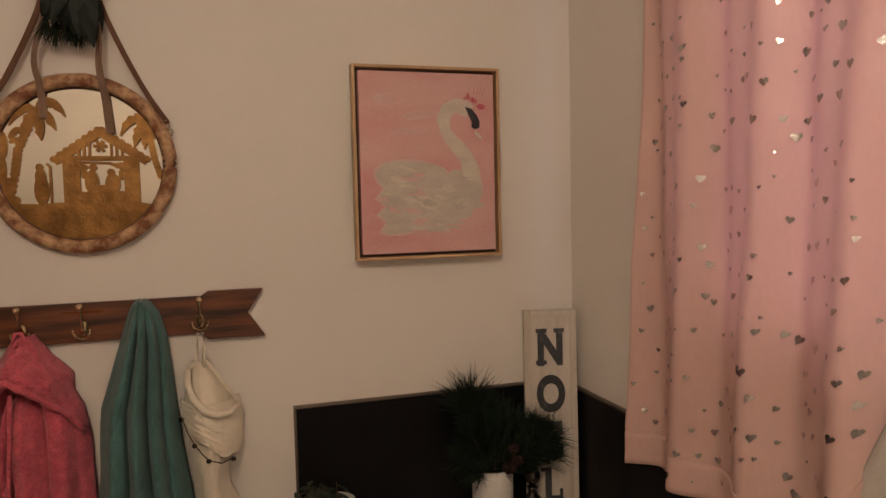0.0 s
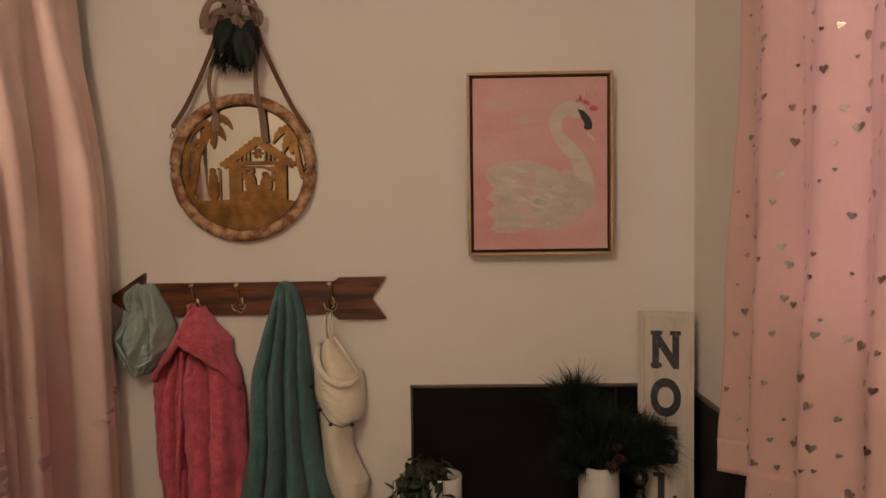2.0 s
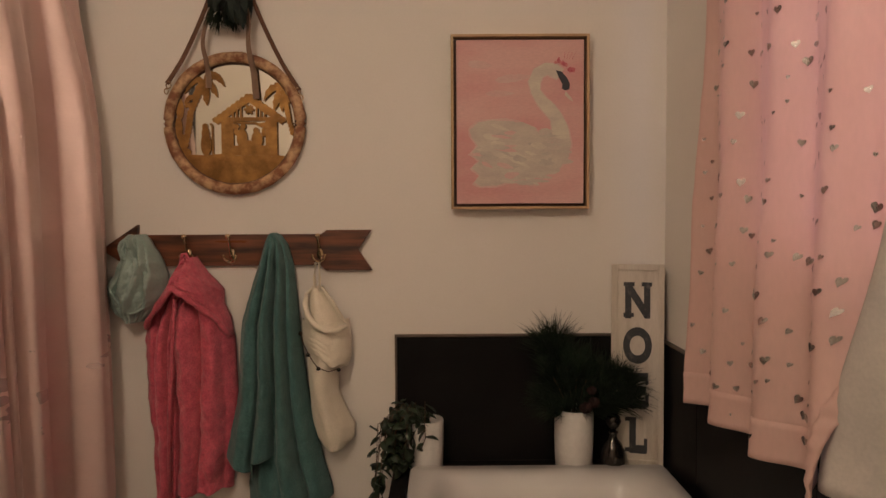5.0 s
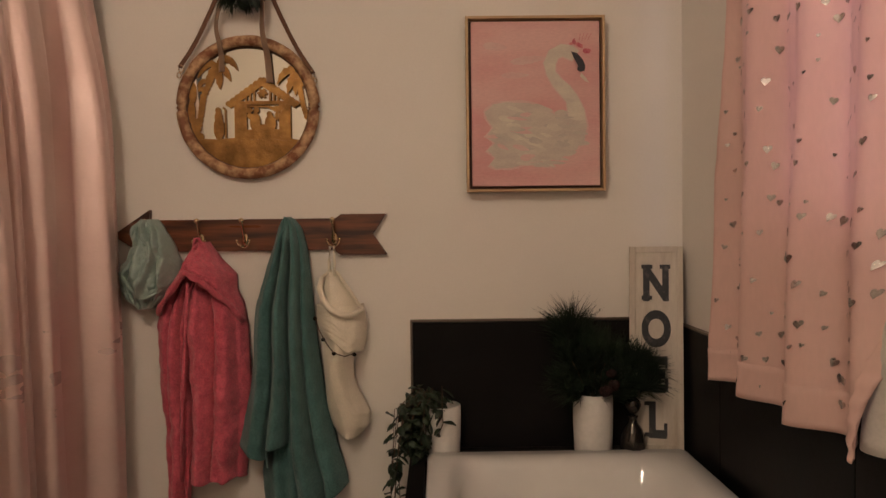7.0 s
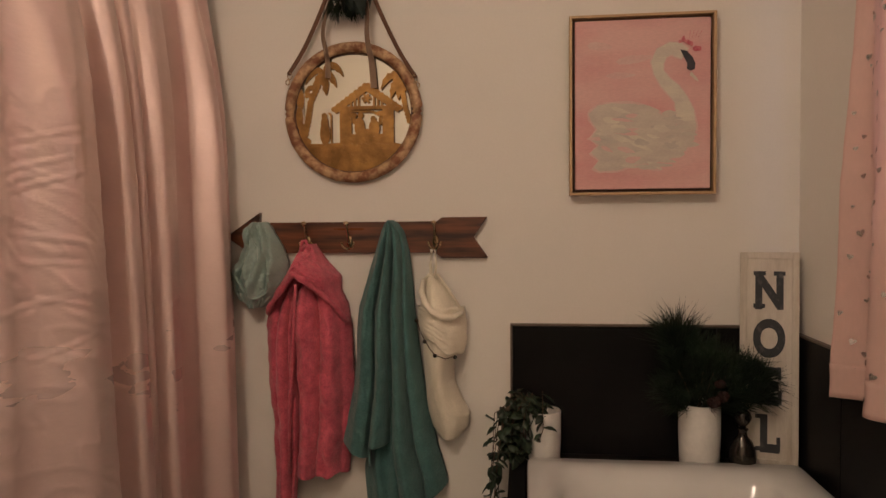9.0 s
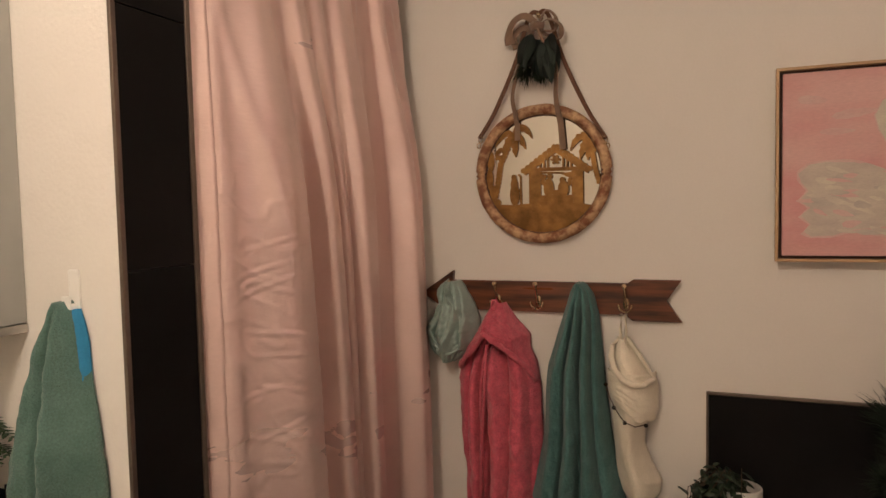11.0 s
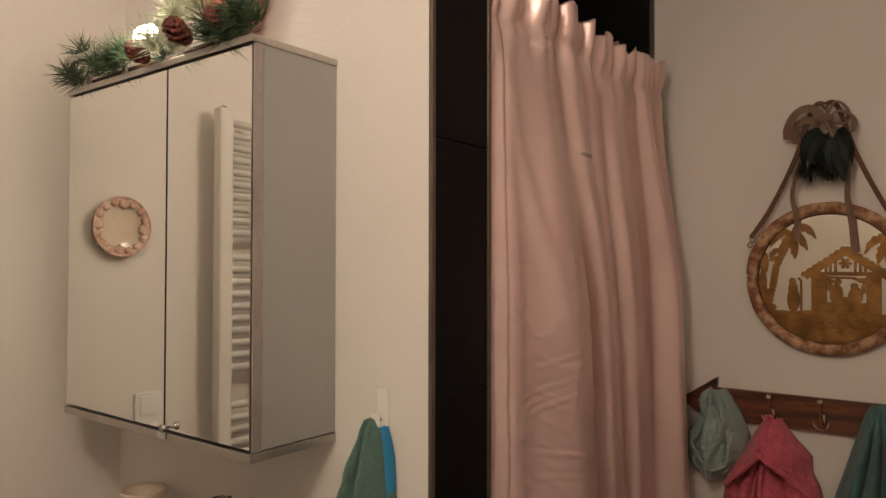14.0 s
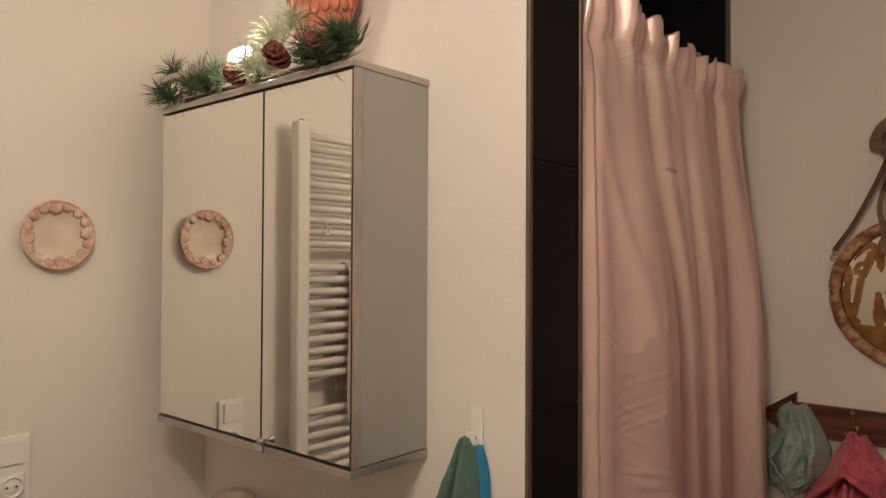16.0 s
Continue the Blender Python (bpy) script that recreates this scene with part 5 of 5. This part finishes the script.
finish("rim_band", *moved(tube([(.0800 * math.cos(2 * math.pi * k / 60), .0800 * math.sin(2 * math.pi * k / 60), .0230) for k in range(60)], lambda t: .0030 + .0006 * math.sin(75 * t), 8, closed=True), turn), PLATE_RIM, plate)

sw = thing("switch_socket", (WEST, 0.272, 1.257), "white switch above a power socket in one frame", "switch")
part("frame", box((0, -.0405, -.0760), (.009, .0405, .0760), .004), PLASTIC, sw)
part("rocker", box((.0092, -.027, .011), (.014, .027, .066), .003), PLASTIC, sw)
part("socket_insert", box((.0092, -.027, -.066), (.0125, .027, -.011), .003), PLASTIC, sw)
finish("socket_ring", *moved(tube([(.0205 * math.cos(2 * math.pi * k / 40), .0205 * math.sin(2 * math.pi * k / 40), 0) for k in range(40)], .0022, 8, closed=True), pose(.0128, 0, -.0385, 0, 90, 0)), PLASTIC, sw)
# added raised collar: its shadow on the flat disc stands in for a recess
finish("socket_shade_collar", *moved(lathe([(.0245, 0), (.0245, .006), (.0235, .0075), (.0215, .0075), (.0205, .006), (.0205, 0)], 40, close=False), pose(.0125, 0, -.0385, 0, 90, 0)), PLASTIC, sw)
finish("socket_well", *moved(lathe([(.0195, 0), (.0195, .0008)], 30), pose(.0127, 0, -.0385, 0, 90, 0)), PLASTIC, sw, "round socket well")
for y in (-.0095, .0095):
    finish("pin_hole", *moved(lathe([(.0026, 0), (.0026, .0006)], 10), pose(.0138, y, -.0385, 0, 90, 0)), BLACK_PLASTIC, sw)

rad = thing("towel_radiator", (WEST, -0.185, 0.95), "white tubular towel radiator on the wall", "radiator")
RY0, RY1 = 0.255, -0.265
for y in (RY0, RY1):
    part("upright", box((.042, y - .024, -.55), (.080, y + .024, 1.215), .010), RADIATOR, rad)
    for z in (-.4, .3, 1.0):
        finish("bracket", *moved(lathe([(.009, 0), (.009, .042)], 12), pose(0, y - math.copysign(.03, y), z, 0, 90, 0)), RADIATOR, rad)
zs = [top - .0372 * k for top in (1.172, .763, .314, -.135) for k in range(10)]
bar_me = None
for z in zs:
    if bar_me is None:
        ob = finish("bar", *tube([(.066, RY0 - .022, 0), (.066, 0, 0), (.066, RY1 + .022, 0)], .0120, 12), RADIATOR, rad)
        bar_me = ob.data
    else:
        ob = new("bar", bar_me)
        ob.parent = rad
    ob.location = (0, 0, z)
finish("towel_hook", *join(tube([(.060, .175, .905), (.078, .175, .912), (.084, .175, .900), (.088, .175, .885)], .0035, 8),
       moved(tube([(.0085 * math.cos(2 * math.pi * k / 18), .0085 * math.sin(2 * math.pi * k / 18), 0) for k in range(18)], .0032, 8, closed=True), pose(.092, .175, .874, 0, 90, 0))), RADIATOR, rad, "small white ring hook")
for y in (RY0, RY1):
    finish("end_plug", *moved(lathe([(.010, 0), (.010, .004), (.006, .007)], 14), pose(.061, y, 1.2152)), CHROME, rad, "small metal end plug")


def cloth_over_bar(u, v):
    """Up behind the bars, over the top one of the second row, and down in front."""
    y = .095 - .27 * u - .012 * v * (1 - u) + .006 * math.sin(9 * v)
    ripple = .004 * math.sin(14 * u + 3 * v) + .003 * noise.noise((u * 6, v * 9, 3))
    if v < .40:
        return .046 - ripple, y, .36 + .403 * v / .40
    if v < .46:
        a = math.pi * (1 - (v - .40) / .06)
        return .066 + .020 * math.cos(a), y, .763 + .018 * math.sin(a)
    return .090 + ripple + .012 * (v - .46), y, .763 - .50 * (v - .46) / .54


tea = thing("hanging_cloth", (WEST, -0.185, 0.95), "pale pink patterned cloth hung over a radiator bar", "cloth")
finish("cloth", *sheet(cloth_over_bar, 30, 90, .002), CLOTH, tea)

# ---- hook with towel on the partition ----
hk = thing("adhesive_hook", (-1.222, HOOK, 1.415), "white adhesive wall hook", "hook")
part("plate", box((-.014, -.005, -.045), (.014, 0, .045), .004), PLASTIC, hk)
part("prong", box((-.010, -.022, -.028), (.010, -.005, -.016), .004), PLASTIC, hk)
part("prong_tip", box((-.010, -.024, -.026), (.010, -.019, -.002), .002), PLASTIC, hk)
ht = thing("hand_towel", (-1.23, HOOK - .04, 1.40), "sage green terry hand towel on an adhesive hook", "towel")
finish("towel_cloth", *local(drape(rows_of((1.402, -1.234, -1.226), (1.388, -1.248, -1.214), (1.362, -1.264, -1.205), (1.30, -1.297, -1.192), (1.20, -1.338, -1.176), (1.10, -1.372, -1.162), (1.0, -1.400, -1.155), (.7, -1.43, -1.14)), 1.403, .70,
       lambda v: .040 + .035 * smoothstep(0, .5, v), ((.40, .34, .14, .016), (.70, .66, .10, .022), (.55, .50, .03, -.012)), 9.4, .010, back=HOOK - .004, nu=70, nv=110), ht), TERRY_SAGE, ht)
bl = thing("blue_cloth", (-1.19, HOOK - .02, 1.39), "bright blue cloth hanging behind the hand towel", "cloth")
finish("cloth", *local(drape(rows_of((1.388, -1.215, -1.208), (1.36, -1.212, -1.198), (1.33, -1.210, -1.191), (1.27, -1.208, -1.188), (1.215, -1.198, -1.190)), 1.389, 1.215, .014, ((.7, .7, .2, .005),), 2.2, .002, back=HOOK - .003, nu=24, nv=40), bl), BLUE, bl)

# ---- ledge behind the basin ----
LZ = 1.02
cup = thing("candle", (-1.905, 0.672, LZ), "cream wax candle cup on a black base", "candle")
finish("base", *lathe([(.040, 0), (.041, .004), (.041, .034), (.038, .038)], 32), BLACK_PLASTIC, cup, "black base")
finish("cup", *moved(lathe([(.038, 0), (.042, .008), (.046, .078), (.054, .098), (.052, .101), (.045, .092), (.042, .056), (.002, .054)], 36), pose(0, 0, .0382)), WAX, cup, "cream wax cup with a flared lip")
soap = thing("soap_dispenser", (-1.775, 0.655, LZ), "pale pink pump bottle with a red label", "soap bottle")
finish("bottle", *lathe([(.026, 0), (.029, .004), (.029, .062), (.022, .074), (.012, .078), (.012, .084)], 28), PINK_SOAP, soap)
finish("label", *lathe([(.0293, .014), (.0296, .015), (.0296, .050), (.0293, .051)], 28), RED_LABEL, soap, "red label band")
finish("pump", *join(moved(lathe([(.013, 0), (.013, .012), (.005, .014), (.005, .028), (.011, .030), (.011, .036)], 18), pose(0, 0, .084)), tube([(0, 0, .116), (-.02, -.012, .116), (-.030, -.018, .110)], .0045, 8)), PLASTIC, soap, "white pump head")
fern = thing("potted_fern", (-1.50, 0.690, LZ), "small dark green fern in a black pot", "fern")
finish("pot", *lathe([(.032, 0), (.042, .055), (.044, .058), (.040, .058), (.038, .045), (.002, .045)], 28), BLACK_PLASTIC, fern, "black plastic pot")
rnd = random.Random(33)
for k in range(32):
    a = 2 * math.pi * k / 32 * 5 + rnd.uniform(-.2, .2)
    reach, rise = rnd.uniform(.12, .225), rnd.uniform(.035, .105)
    dirn = Vector((math.cos(a) * 1.15, math.sin(a) * .62 if math.sin(a) < 0 else math.sin(a) * .22, 0))
    mesh = ([], [])
    pts = []
    for j in range(9):
        t = j / 8
        pts.append(Vector((0, 0, .040)) + dirn * reach * t + Vector((0, 0, rise * math.sin(2.3 * t) * 1.25)))
    mesh = tube(pts, lambda t: .0016 * (1.1 - t), 5)
    for j in range(2, 17):
        t = j / 17
        i = min(int(t * 8), 7)
        p = pts[i].lerp(pts[i + 1], t * 8 - i)
        run = (pts[i + 1] - pts[i]).normalized()
        side = run.cross(Vector((0, 0, 1))).normalized()
        n = .034 * math.sin(math.pi * (.12 + .86 * t)) ** .8
        for s in (-1, 1):
            e = (side * s + run * .55 + Vector((0, 0, -.15))).normalized()
            w = run * .0042
            q = [p - w * .5, p + e * n * .45 - w, p + e * n, p + e * n * .45 + w, p + w * .5]
            up = Vector((0, 0, .0012))
            vv = q + [p + up, p + e * n * .5 + up]
            mesh = join(mesh, (vv, [(0, 1, 6, 5), (1, 2, 6), (2, 3, 6), (3, 4, 5, 6), (4, 3, 2, 1, 0)]))
    finish("frond", *mesh, FERN, fern)

# ---- wall tiles, piece by piece ----
tiles(splash_n, (-0.172, NORTH - .005, 0), (1, 0, 0), (.60, .226), (LEDGE, .998), (0, -1, 0), depth=.006)
tiles(splash_e, (EAST - .005, 0.0, 0), (0, 1, 0), (.49, .60, .60, .296), (0.0, .49, .979), (-1, 0, 0), depth=.006)
tiles(stub_bed, (WING, HOOK + .008, 0), (0, 1, 0), (.172,), (.042, .513, .984, 1.456, 1.927, 2.398, 2.87), (1, 0, 0), depth=.004)
tiles(shower_n, (WEST + .01, NORTH - .006, 0), (1, 0, 0), (.41, .60), (.042, .513, .984, 1.456, 1.927, 2.398, 2.87), (0, -1, 0), depth=.006)
tiles(wains, (-1.998, HOOK - .125, 0), (1, 0, 0), (.268, .298), (.40, .71, 1.019), (0, -1, 0), depth=.006)
